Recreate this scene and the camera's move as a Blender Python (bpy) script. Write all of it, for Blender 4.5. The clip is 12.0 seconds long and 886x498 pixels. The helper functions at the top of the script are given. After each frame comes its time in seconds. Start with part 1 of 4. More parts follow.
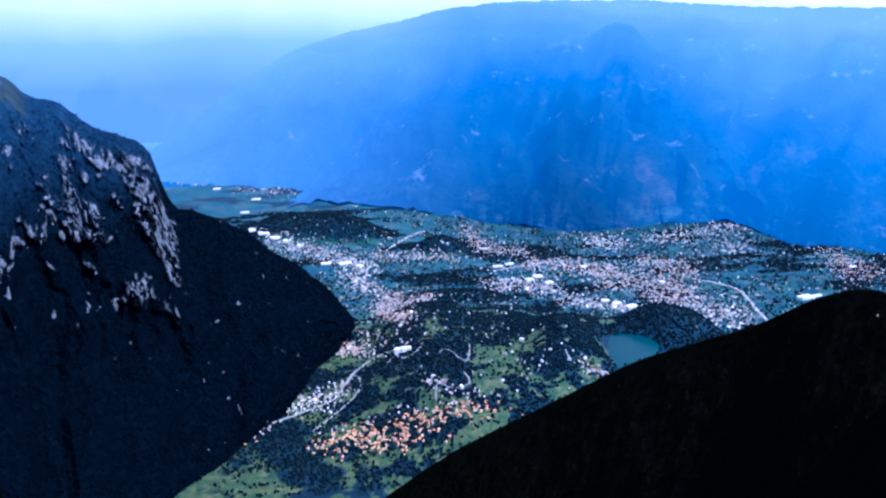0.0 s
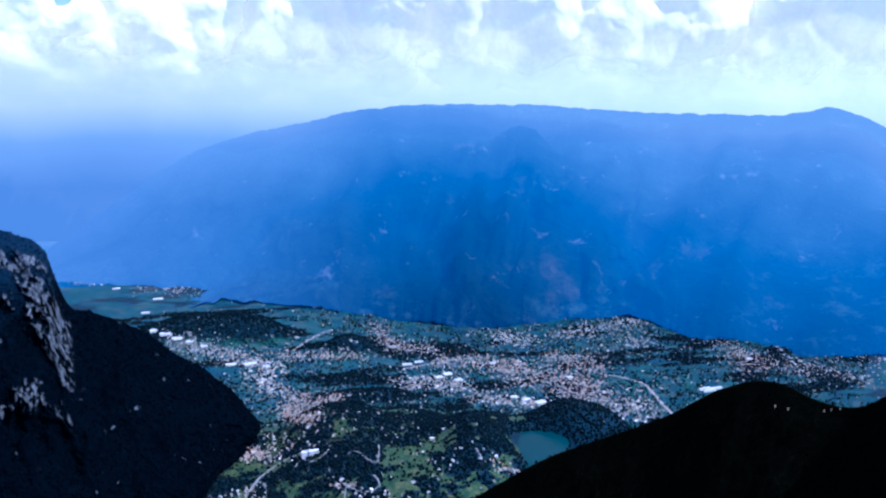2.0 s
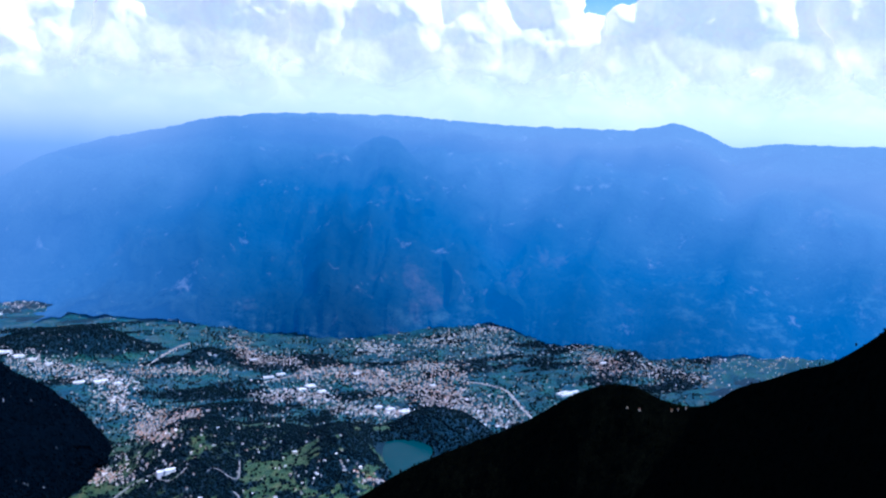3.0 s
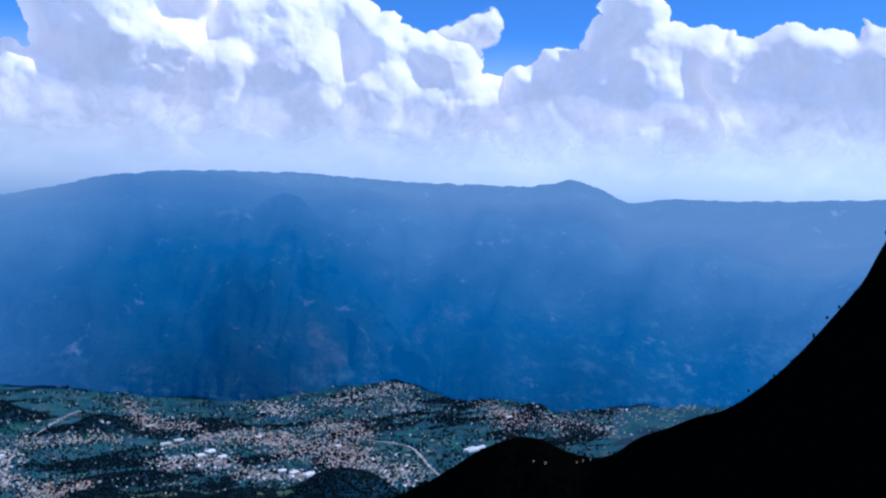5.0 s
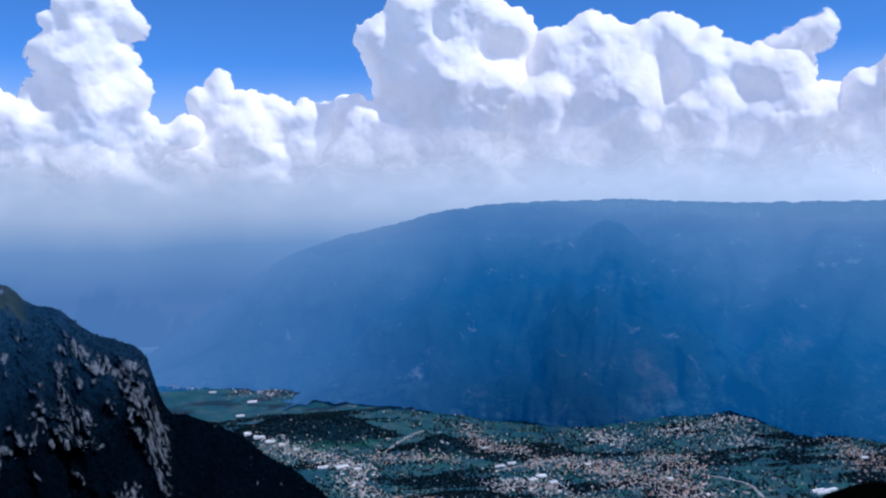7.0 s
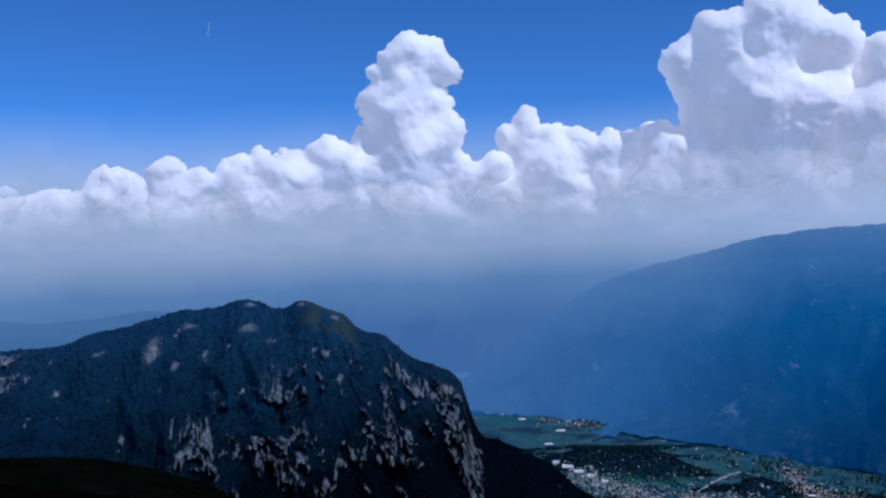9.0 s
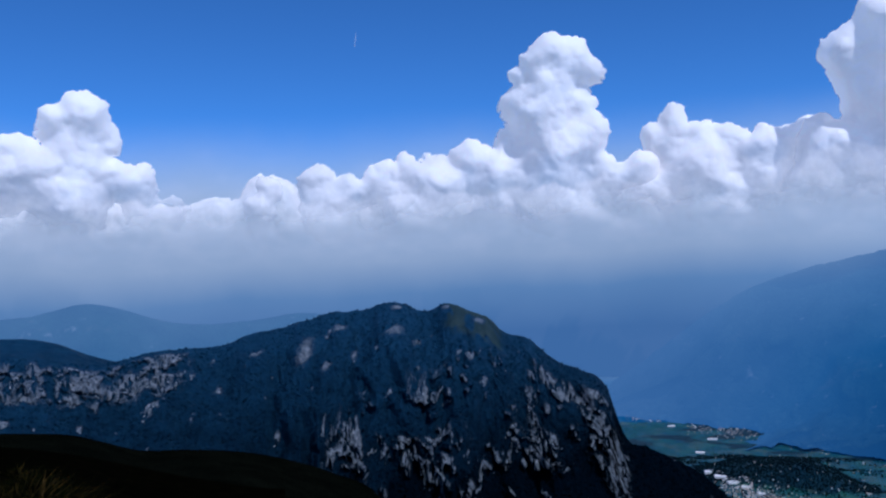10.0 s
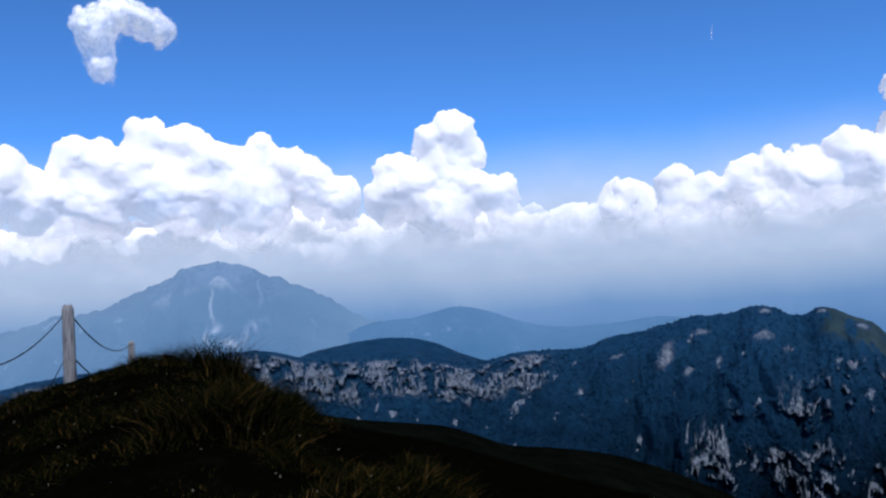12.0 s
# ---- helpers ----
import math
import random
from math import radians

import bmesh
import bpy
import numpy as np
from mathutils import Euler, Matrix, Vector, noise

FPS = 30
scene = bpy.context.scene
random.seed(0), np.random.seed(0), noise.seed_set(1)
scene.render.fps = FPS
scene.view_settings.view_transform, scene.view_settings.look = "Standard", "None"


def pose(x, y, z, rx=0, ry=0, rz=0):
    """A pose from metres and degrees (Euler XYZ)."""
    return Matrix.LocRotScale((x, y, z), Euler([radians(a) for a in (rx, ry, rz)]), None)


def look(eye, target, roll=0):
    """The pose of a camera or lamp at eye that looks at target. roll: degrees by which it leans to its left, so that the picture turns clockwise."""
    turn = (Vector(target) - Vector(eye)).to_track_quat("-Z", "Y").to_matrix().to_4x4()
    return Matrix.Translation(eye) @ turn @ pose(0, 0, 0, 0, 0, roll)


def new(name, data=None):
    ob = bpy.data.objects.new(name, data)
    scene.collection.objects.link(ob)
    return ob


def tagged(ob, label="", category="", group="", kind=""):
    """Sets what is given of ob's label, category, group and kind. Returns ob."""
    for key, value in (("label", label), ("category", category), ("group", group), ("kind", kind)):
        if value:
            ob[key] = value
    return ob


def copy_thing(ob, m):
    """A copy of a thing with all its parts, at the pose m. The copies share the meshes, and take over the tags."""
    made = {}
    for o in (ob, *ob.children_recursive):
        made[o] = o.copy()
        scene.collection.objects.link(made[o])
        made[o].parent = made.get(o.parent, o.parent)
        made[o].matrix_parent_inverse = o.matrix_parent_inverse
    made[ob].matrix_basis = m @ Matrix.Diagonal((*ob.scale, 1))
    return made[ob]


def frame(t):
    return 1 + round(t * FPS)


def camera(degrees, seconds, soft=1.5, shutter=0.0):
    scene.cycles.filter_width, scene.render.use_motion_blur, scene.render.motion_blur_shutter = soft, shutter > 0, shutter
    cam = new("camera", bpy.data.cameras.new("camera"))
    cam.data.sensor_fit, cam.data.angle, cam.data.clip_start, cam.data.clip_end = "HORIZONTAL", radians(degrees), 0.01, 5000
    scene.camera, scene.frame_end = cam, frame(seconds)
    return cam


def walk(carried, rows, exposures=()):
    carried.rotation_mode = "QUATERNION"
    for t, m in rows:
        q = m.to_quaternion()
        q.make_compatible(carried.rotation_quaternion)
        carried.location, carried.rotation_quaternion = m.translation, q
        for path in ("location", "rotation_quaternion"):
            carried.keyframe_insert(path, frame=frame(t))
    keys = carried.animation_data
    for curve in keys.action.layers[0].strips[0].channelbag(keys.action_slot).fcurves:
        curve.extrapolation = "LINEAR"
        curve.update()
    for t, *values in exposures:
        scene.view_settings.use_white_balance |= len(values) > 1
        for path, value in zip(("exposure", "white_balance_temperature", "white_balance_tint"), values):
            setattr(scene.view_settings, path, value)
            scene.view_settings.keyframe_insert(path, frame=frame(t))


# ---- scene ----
cam = camera(54.7, 12.0, soft=2.3)
EYE = 700.0          # height of the eye over the valley floor
# seconds, tilt, lean, heading
PATH = """0 74.40 -0.33 -0.49
0.5 75.50 -0.52 -1.18
1 77.45 -0.47 -1.67
1.5 79.73 -0.61 -2.68
2 81.01 -1.13 -6.55
2.5 81.37 -1.69 -11.11
3 81.93 -2.25 -15.61
3.5 82.99 -2.55 -20.18
3.7 83.53 -2.64 -21.95
4.5 85.30 -2.25 -24.40
5.3 86.25 -1.83 -19.27
5.5 86.29 -1.64 -17.14
6 86.28 -0.80 -11.76
6.5 86.52 0.10 -6.28
7 87.55 0.97 -0.86
7.2 88.20 1.20 1.45
8.8 89.99 1.88 17.20
9 90.08 2.05 19.38
9.5 90.33 2.23 24.18
10 90.65 2.42 28.95
10.5 90.99 2.64 33.63
11 91.43 2.92 38.35
11.5 91.93 3.15 44.53
12 92.02 3.22 52.60"""
rows = []
for line in PATH.splitlines():
    t, rx, ry, rz = [float(v) for v in line.split()]
    rows.append((t, pose(0, 0, EYE, rx, ry, rz)))
walk(cam, rows, [(0, 1.2, 4400, 27), (1, 1.15, 4450, 22), (1.5, 0.58, 4350, 21), (2.5, 0.6, 4400, 21), (3, 0.65, 4550, 20), (3.5, 0.2, 4650, 19), (5.5, 0.05, 4650, 16), (6, -0.17, 4650, 16), (6.5, 0.02, 4850, 15), (7, 0.0, 4900, 15),
                 (9, -0.4, 4700, 15), (9.5, -0.45, 4700, 14), (10, -0.36, 4700, 14), (10.5, -0.1, 4900, 13), (12, 0.14, 5150, 13)])

# ---------------------------------------------------------------- light
SUN_BEARING, SUN_HEIGHT = 114.0, 54.0
world = bpy.data.worlds.new("sky")
scene.world = world
world.use_nodes = True
wn = world.node_tree.nodes
sky = wn.new("ShaderNodeTexSky")
sky.sky_type = "NISHITA"
sky.sun_disc = False
sky.sun_elevation = radians(SUN_HEIGHT)
sky.sun_rotation = radians(SUN_BEARING)
sky.altitude = 5500
sky.air_density, sky.dust_density, sky.ozone_density = 1.12, 0.0, 7.0
wn["Background"].inputs["Strength"].default_value = 0.126
deep = wn.new("ShaderNodeMix")
deep.data_type, deep.blend_type = "RGBA", "MULTIPLY"
deep.inputs[0].default_value, deep.inputs[7].default_value = 1.0, (0.84, 0.99, 1.0, 1)
world.node_tree.links.new(sky.outputs["Color"], deep.inputs[6])
world.node_tree.links.new(deep.outputs[2], wn["Background"].inputs["Color"])
sun = new("sun", bpy.data.lights.new("sun", "SUN"))
sun.data.energy, sun.data.angle, sun.data.color = 4.1, radians(0.55), (1.0, 0.88, 0.74)
sb, sh = radians(SUN_BEARING), radians(SUN_HEIGHT)
sun.matrix_world = look((0, 0, EYE + 50), (-math.sin(sb) * math.cos(sh), -math.cos(sb) * math.cos(sh), EYE + 50 - math.sin(sh)))


# ---------------------------------------------------------------- arithmetic
def hashed(i, j, seed):
    h = (i.astype(np.int64) * 374761393 + j.astype(np.int64) * 668265263 + seed * 1442695041) & 0xFFFFFFFF
    h = ((h ^ (h >> 13)) * 1274126177) & 0xFFFFFFFF
    return ((h ^ (h >> 16)) & 0xFFFF) / 65535.0


def vnoise(x, y, seed=0):
    """Smooth noise from 0 to 1."""
    x, y = np.asarray(x, float), np.asarray(y, float)
    i, j = np.floor(x), np.floor(y)
    u, v = x - i, y - j
    u, v = u * u * (3 - 2 * u), v * v * (3 - 2 * v)
    a, b = hashed(i, j, seed), hashed(i + 1, j, seed)
    c, d = hashed(i, j + 1, seed), hashed(i + 1, j + 1, seed)
    return (a * (1 - u) + b * u) * (1 - v) + (c * (1 - u) + d * u) * v


def fbm(x, y, seed=0, octaves=4, gain=0.5):
    total, amp, norm = 0.0, 1.0, 0.0
    for k in range(octaves):
        total = total + amp * vnoise(x * 2 ** k, y * 2 ** k, seed + 17 * k)
        norm += amp
        amp *= gain
    return total / norm


def pairs(text):
    return np.array([[float(v) for v in p.split(",")] for p in text.split()])


def smooth_interp(x, xs, ys):
    """Monotone-ish cubic through the points."""
    xs, ys = np.asarray(xs, float), np.asarray(ys, float)
    m = np.gradient(ys, xs)
    k = np.clip(np.searchsorted(xs, x) - 1, 0, len(xs) - 2)
    h = xs[k + 1] - xs[k]
    u = np.clip((x - xs[k]) / h, 0, 1)
    return ((2 * u ** 3 - 3 * u ** 2 + 1) * ys[k] + (u ** 3 - 2 * u ** 2 + u) * h * m[k]
            + (-2 * u ** 3 + 3 * u ** 2) * ys[k + 1] + (u ** 3 - u ** 2) * h * m[k + 1])


def smoothstep(a, b, x):
    u = np.clip((x - a) / (b - a), 0, 1)
    return u * u * (3 - 2 * u)


def polar(bearing, d):
    b = np.radians(bearing)
    return d * np.sin(b), d * np.cos(b)


# ---------------------------------------------------------------- mesh helpers
def grid_mesh(name, X, Y, Z, material, smooth=True, mask=None, closed=False):
    """One sheet over an array of places."""
    n, m = X.shape
    co = np.stack([X, Y, Z], -1).reshape(-1, 3)
    i, j = np.meshgrid(np.arange(n - 1), np.arange(m if closed else m - 1), indexing="ij")
    jn = (j + 1) % m
    quads = np.stack([i * m + j, i * m + jn, (i + 1) * m + jn, (i + 1) * m + j], -1).reshape(-1, 4)
    return raw_mesh(name, co, quads, material, smooth, mask)


def raw_mesh(name, co, polys, material, smooth=True, mask=None):
    me = bpy.data.meshes.new(name)
    k = polys.shape[1]
    me.vertices.add(len(co))
    me.vertices.foreach_set("co", np.asarray(co, np.float32).ravel())
    me.loops.add(len(polys) * k)
    me.loops.foreach_set("vertex_index", polys.astype(np.int32).ravel())
    me.polygons.add(len(polys))
    me.polygons.foreach_set("loop_start", np.arange(len(polys), dtype=np.int32) * k)
    me.polygons.foreach_set("use_smooth", np.full(len(polys), smooth))
    if mask is not None:
        att = me.attributes.new("cover", "FLOAT", "POINT")
        att.data.foreach_set("value", np.asarray(mask, np.float32).ravel())
    me.update(calc_edges=True)
    me.validate()
    if material:
        me.materials.append(material)
    return new(name, me)


def part(name, bm, material, parent=None, label=""):
    me = bpy.data.meshes.new(name)
    bm.to_mesh(me)
    bm.free()
    me.materials.append(material)
    ob = new(name, me)
    if parent:
        ob.parent = parent
    if label:
        tagged(ob, label)
    return ob


# ---------------------------------------------------------------- materials
class Mat:
    """A small writer of node materials."""

    def __init__(self, name):
        self.m = bpy.data.materials.new(name)
        self.m.use_nodes = True
        self.t = self.m.node_tree
        self.bsdf = self.t.nodes["Principled BSDF"]
        self.out = self.t.nodes["Material Output"]

    def node(self, kind, **props):
        n = self.t.nodes.new(kind)
        for key, value in props.items():
            setattr(n, key, value)
        return n

    def link(self, a, b):
        self.t.links.new(a, b)

    def coords(self):
        return self.node("ShaderNodeTexCoord").outputs["Object"]

    def noise(self, scale, detail=4.0, rough=0.55, vec=None, stretch=None):
        vec = vec or self.coords()
        if stretch:
            mp = self.node("ShaderNodeMapping")
            mp.inputs["Scale"].default_value = stretch
            self.link(vec, mp.inputs["Vector"])
            vec = mp.outputs["Vector"]
        n = self.node("ShaderNodeTexNoise")
        n.inputs["Scale"].default_value, n.inputs["Detail"].default_value, n.inputs["Roughness"].default_value = scale, detail, rough
        self.link(vec, n.inputs["Vector"])
        return n.outputs["Fac"]

    def ramp(self, fac, *stops):
        r = self.node("ShaderNodeValToRGB")
        el = r.color_ramp.elements
        while len(el) < len(stops):
            el.new(0.5)
        for e, (p, c) in zip(el, stops):
            e.position, e.color = p, (*c, 1) if len(c) == 3 else c
        self.link(fac, r.inputs["Fac"])
        return r.outputs["Color"]

    def mix(self, fac, a, b, blend="MIX"):
        x = self.node("ShaderNodeMix", data_type="RGBA", blend_type=blend)
        for key, v in ((0, fac), (6, a), (7, b)):
            if isinstance(v, (int, float)):
                x.inputs[key].default_value = v
            elif isinstance(v, tuple):
                x.inputs[key].default_value = (*v, 1)
            else:
                self.link(v, x.inputs[key])
        return x.outputs[2]

    def math(self, op, a, b=0.0, clamp=False):
        x = self.node("ShaderNodeMath", operation=op, use_clamp=clamp)
        for key, v in ((0, a), (1, b)):
            if isinstance(v, (int, float)):
                x.inputs[key].default_value = v
            else:
                self.link(v, x.inputs[key])
        return x.outputs[0]

    def span(self, v, a, b):
        x = self.node("ShaderNodeMapRange", clamp=True)
        self.link(v, x.inputs[0])
        x.inputs[1].default_value, x.inputs[2].default_value = a, b
        return x.outputs[0]

    def attribute(self, name):
        a = self.node("ShaderNodeAttribute", attribute_name=name)
        return a.outputs["Fac"]

    def height(self):
        g = self.node("ShaderNodeNewGeometry")
        s = self.node("ShaderNodeSeparateXYZ")
        self.link(g.outputs["Position"], s.inputs[0])
        return s.outputs[2]

    def bump(self, fac, distance, strength=1.0):
        b = self.node("ShaderNodeBump")
        b.inputs["Distance"].default_value, b.inputs["Strength"].default_value = distance, strength
        self.link(fac, b.inputs["Height"])
        self.link(b.outputs[0], self.bsdf.inputs["Normal"])

    def haze_gloss(self, tint):
        """Tinted sky mirrored by leaves and grass at low angles, standing in for haze."""
        self.bsdf.inputs["Specular Tint"].default_value = (*tint, 1)

    def finish(self, colour, rough=0.9, spec=0.2):
        if isinstance(colour, tuple):
            self.bsdf.inputs["Base Color"].default_value = (*colour, 1)
        else:
            self.link(colour, self.bsdf.inputs["Base Color"])
        self.bsdf.inputs["Roughness"].default_value = rough
        self.bsdf.inputs["Specular IOR Level"].default_value = spec
        return self.m


def forest_rock(name, grain=1.0, rocky=True):
    """Wooded slope with pale limestone where the cover mask says so."""
    w = Mat(name)
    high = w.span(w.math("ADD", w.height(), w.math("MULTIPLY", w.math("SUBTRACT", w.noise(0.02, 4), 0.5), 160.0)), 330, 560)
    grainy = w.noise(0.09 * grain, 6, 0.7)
    # low woods carry shade as a near-black tone, high woods carry haze as blue
    shaded_wood = w.ramp(grainy, (0.3, (0.0005, 0.0016, 0.003)), (0.55, (0.001, 0.003, 0.006)), (0.8, (0.003, 0.007, 0.010)))
    hazed_wood = w.ramp(grainy, (0.3, (0.006, 0.019, 0.036)), (0.55, (0.011, 0.034, 0.060)), (0.8, (0.022, 0.052, 0.072)))
    trees = w.mix(high, shaded_wood, hazed_wood)
    meadow = w.ramp(w.noise(0.02 * grain, 3), (0.35, (0.014, 0.028, 0.026)), (0.7, (0.032, 0.046, 0.036)))
    rock = w.ramp(w.noise(0.11 * grain, 8, 0.75, stretch=(1, 1, 0.45)), (0.32, (0.026, 0.036, 0.045)), (0.48, (0.095, 0.108, 0.120)), (0.68, (0.29, 0.30, 0.31)))
    cover = w.attribute("cover")
    c = w.mix(w.span(cover, -0.45, -0.75), trees, meadow)
    edge = w.math("ADD", cover, w.math("MULTIPLY", w.math("SUBTRACT", w.noise(0.34 * grain, 7, 0.8, stretch=(1, 1, 0.6)), 0.5), 2.2))
    if rocky:
        c = w.mix(w.span(edge, 0.34, 0.56), c, rock)
    w.bump(w.noise(0.14 * grain, 6, 0.75), 4.0 / grain)
    # blue specular, stronger with height, stands in for haze
    w.haze_gloss((0.04, 0.30, 1.0))
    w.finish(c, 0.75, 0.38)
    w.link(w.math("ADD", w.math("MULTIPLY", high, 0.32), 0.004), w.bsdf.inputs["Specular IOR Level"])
    return w.m


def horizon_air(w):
    """Haze colour painted into emission at the horizon, palest just above the level of the eye."""
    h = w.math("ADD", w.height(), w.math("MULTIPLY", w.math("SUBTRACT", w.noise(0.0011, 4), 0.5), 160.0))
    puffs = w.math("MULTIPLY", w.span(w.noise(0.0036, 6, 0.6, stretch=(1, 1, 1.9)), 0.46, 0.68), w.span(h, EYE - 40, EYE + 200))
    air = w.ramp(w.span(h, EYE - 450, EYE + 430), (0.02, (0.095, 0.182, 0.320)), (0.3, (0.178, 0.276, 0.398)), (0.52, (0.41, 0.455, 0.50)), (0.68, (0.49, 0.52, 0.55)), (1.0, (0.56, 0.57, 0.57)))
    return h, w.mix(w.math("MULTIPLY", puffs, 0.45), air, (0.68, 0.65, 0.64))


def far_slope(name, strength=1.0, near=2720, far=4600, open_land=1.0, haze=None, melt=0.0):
    """Distant range: haze painted into its emission grows with distance from the summit; its woods are lit."""
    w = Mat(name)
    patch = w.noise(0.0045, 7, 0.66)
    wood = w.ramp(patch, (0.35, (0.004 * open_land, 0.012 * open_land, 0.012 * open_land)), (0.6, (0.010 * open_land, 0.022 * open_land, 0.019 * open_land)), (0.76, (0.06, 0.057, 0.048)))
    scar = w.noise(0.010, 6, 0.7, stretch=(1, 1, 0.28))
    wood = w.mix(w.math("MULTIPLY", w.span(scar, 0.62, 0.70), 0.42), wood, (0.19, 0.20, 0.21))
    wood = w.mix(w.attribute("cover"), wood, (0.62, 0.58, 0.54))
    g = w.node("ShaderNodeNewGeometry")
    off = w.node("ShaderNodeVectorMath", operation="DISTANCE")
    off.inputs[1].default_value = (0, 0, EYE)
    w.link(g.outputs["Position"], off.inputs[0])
    # painted haze by distance, raised further towards the sunward end
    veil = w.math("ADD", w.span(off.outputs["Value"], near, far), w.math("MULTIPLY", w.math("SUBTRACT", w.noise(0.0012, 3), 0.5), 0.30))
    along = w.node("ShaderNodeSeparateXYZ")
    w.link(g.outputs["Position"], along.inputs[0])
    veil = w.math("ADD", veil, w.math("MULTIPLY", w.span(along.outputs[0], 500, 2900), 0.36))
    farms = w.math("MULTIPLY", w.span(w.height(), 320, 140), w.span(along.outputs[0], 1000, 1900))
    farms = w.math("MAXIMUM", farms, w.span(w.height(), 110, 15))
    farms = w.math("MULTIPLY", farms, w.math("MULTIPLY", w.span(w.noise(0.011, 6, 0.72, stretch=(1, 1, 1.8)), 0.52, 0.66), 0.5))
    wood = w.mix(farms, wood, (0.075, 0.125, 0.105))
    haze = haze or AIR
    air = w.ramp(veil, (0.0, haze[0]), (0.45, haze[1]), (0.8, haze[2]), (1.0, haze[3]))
    # one end takes on the painted horizon haze and loses its woods
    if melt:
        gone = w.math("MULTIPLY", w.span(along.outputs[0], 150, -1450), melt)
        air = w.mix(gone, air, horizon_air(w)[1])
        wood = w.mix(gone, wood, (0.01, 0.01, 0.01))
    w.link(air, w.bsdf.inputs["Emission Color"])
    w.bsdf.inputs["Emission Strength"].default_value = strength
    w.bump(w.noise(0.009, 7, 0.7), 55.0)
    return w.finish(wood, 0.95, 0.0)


def valley_material():
    w = Mat("valley_fields")
    v = w.node("ShaderNodeTexVoronoi")
    v.inputs["Scale"].default_value = 0.026
    mp = w.node("ShaderNodeMapping")
    mp.inputs["Rotation"].default_value = (0, 0, 0.5)
    mp.inputs["Scale"].default_value = (1.0, 1.9, 0.0)
    w.link(mp.outputs[0], v.inputs["Vector"])
    w.link(w.coords(), mp.inputs["Vector"])
    g = w.node("ShaderNodeSeparateColor")
    w.link(v.outputs["Color"], g.inputs[0])
    fields = w.ramp(g.outputs[0], (0.0, (0.004, 0.022, 0.010)), (0.3, (0.012, 0.066, 0.024)), (0.5, (0.030, 0.105, 0.036)), (0.7, (0.095, 0.115, 0.060)), (0.85, (0.008, 0.042, 0.018)))
    fields = w.mix(0.32, fields, w.ramp(w.noise(0.10, 7, 0.8), (0.34, (0.004, 0.014, 0.010)), (0.52, (0.014, 0.040, 0.026)), (0.7, (0.055, 0.07, 0.045))))
    hedge = w.noise(0.03, 6, 0.75)
    wood = w.ramp(w.noise(0.12, 6, 0.75), (0.3, (0.003, 0.009, 0.010)), (0.7, (0.012, 0.024, 0.020)))
    cover = w.attribute("cover")
    edge = w.math("ADD", cover, w.math("MULTIPLY", w.math("SUBTRACT", hedge, 0.5), 1.6))
    pasture = w.ramp(w.noise(0.05, 6, 0.75), (0.32, (0.012, 0.036, 0.008)), (0.50, (0.050, 0.088, 0.018)), (0.68, (0.16, 0.15, 0.05)))
    fields = w.mix(w.attribute("dry"), fields, pasture)
    c = w.mix(w.span(edge, 0.45, 0.55), fields, wood)
    w.bump(w.noise(0.15, 6, 0.75), 4.0)
    # blue specular and sheen paint haze on open fields, less on woods
    w.haze_gloss((0.03, 0.42, 1.0))
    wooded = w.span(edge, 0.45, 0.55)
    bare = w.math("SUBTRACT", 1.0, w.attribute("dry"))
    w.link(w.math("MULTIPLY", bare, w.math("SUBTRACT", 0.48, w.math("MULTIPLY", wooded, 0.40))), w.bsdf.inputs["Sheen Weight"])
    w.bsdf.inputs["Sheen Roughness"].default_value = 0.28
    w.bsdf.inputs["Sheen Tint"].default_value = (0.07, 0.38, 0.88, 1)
    return w.finish(c, 0.60, 0.46)


M_FOREST_ROCK = forest_rock("wooded_limestone")
M_VALLEY = valley_material()
# haze colours for the emission of the far slopes, near to far
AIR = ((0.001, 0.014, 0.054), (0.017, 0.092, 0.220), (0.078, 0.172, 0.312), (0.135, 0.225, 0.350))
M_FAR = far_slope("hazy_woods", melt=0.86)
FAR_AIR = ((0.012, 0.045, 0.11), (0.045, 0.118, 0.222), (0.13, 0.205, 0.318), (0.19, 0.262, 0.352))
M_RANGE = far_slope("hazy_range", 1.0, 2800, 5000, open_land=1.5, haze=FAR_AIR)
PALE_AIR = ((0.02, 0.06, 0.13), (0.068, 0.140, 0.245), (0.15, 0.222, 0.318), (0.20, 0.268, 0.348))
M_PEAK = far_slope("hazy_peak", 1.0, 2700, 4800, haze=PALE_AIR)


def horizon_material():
    """Glowing sheet that paints haze at the horizon, clear higher up."""
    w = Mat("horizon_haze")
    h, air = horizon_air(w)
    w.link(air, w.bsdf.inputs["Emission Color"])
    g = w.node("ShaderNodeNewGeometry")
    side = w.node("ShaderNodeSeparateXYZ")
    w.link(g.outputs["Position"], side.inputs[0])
    # painted glare: the glow rises towards the sunward side
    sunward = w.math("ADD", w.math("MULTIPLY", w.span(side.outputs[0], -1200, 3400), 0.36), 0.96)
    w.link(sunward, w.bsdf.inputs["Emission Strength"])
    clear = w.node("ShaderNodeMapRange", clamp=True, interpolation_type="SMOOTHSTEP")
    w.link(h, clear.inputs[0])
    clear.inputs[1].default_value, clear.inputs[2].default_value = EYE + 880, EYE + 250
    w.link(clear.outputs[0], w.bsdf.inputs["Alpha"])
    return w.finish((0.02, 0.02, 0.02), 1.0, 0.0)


M_HORIZON = horizon_material()
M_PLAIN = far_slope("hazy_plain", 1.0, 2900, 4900)


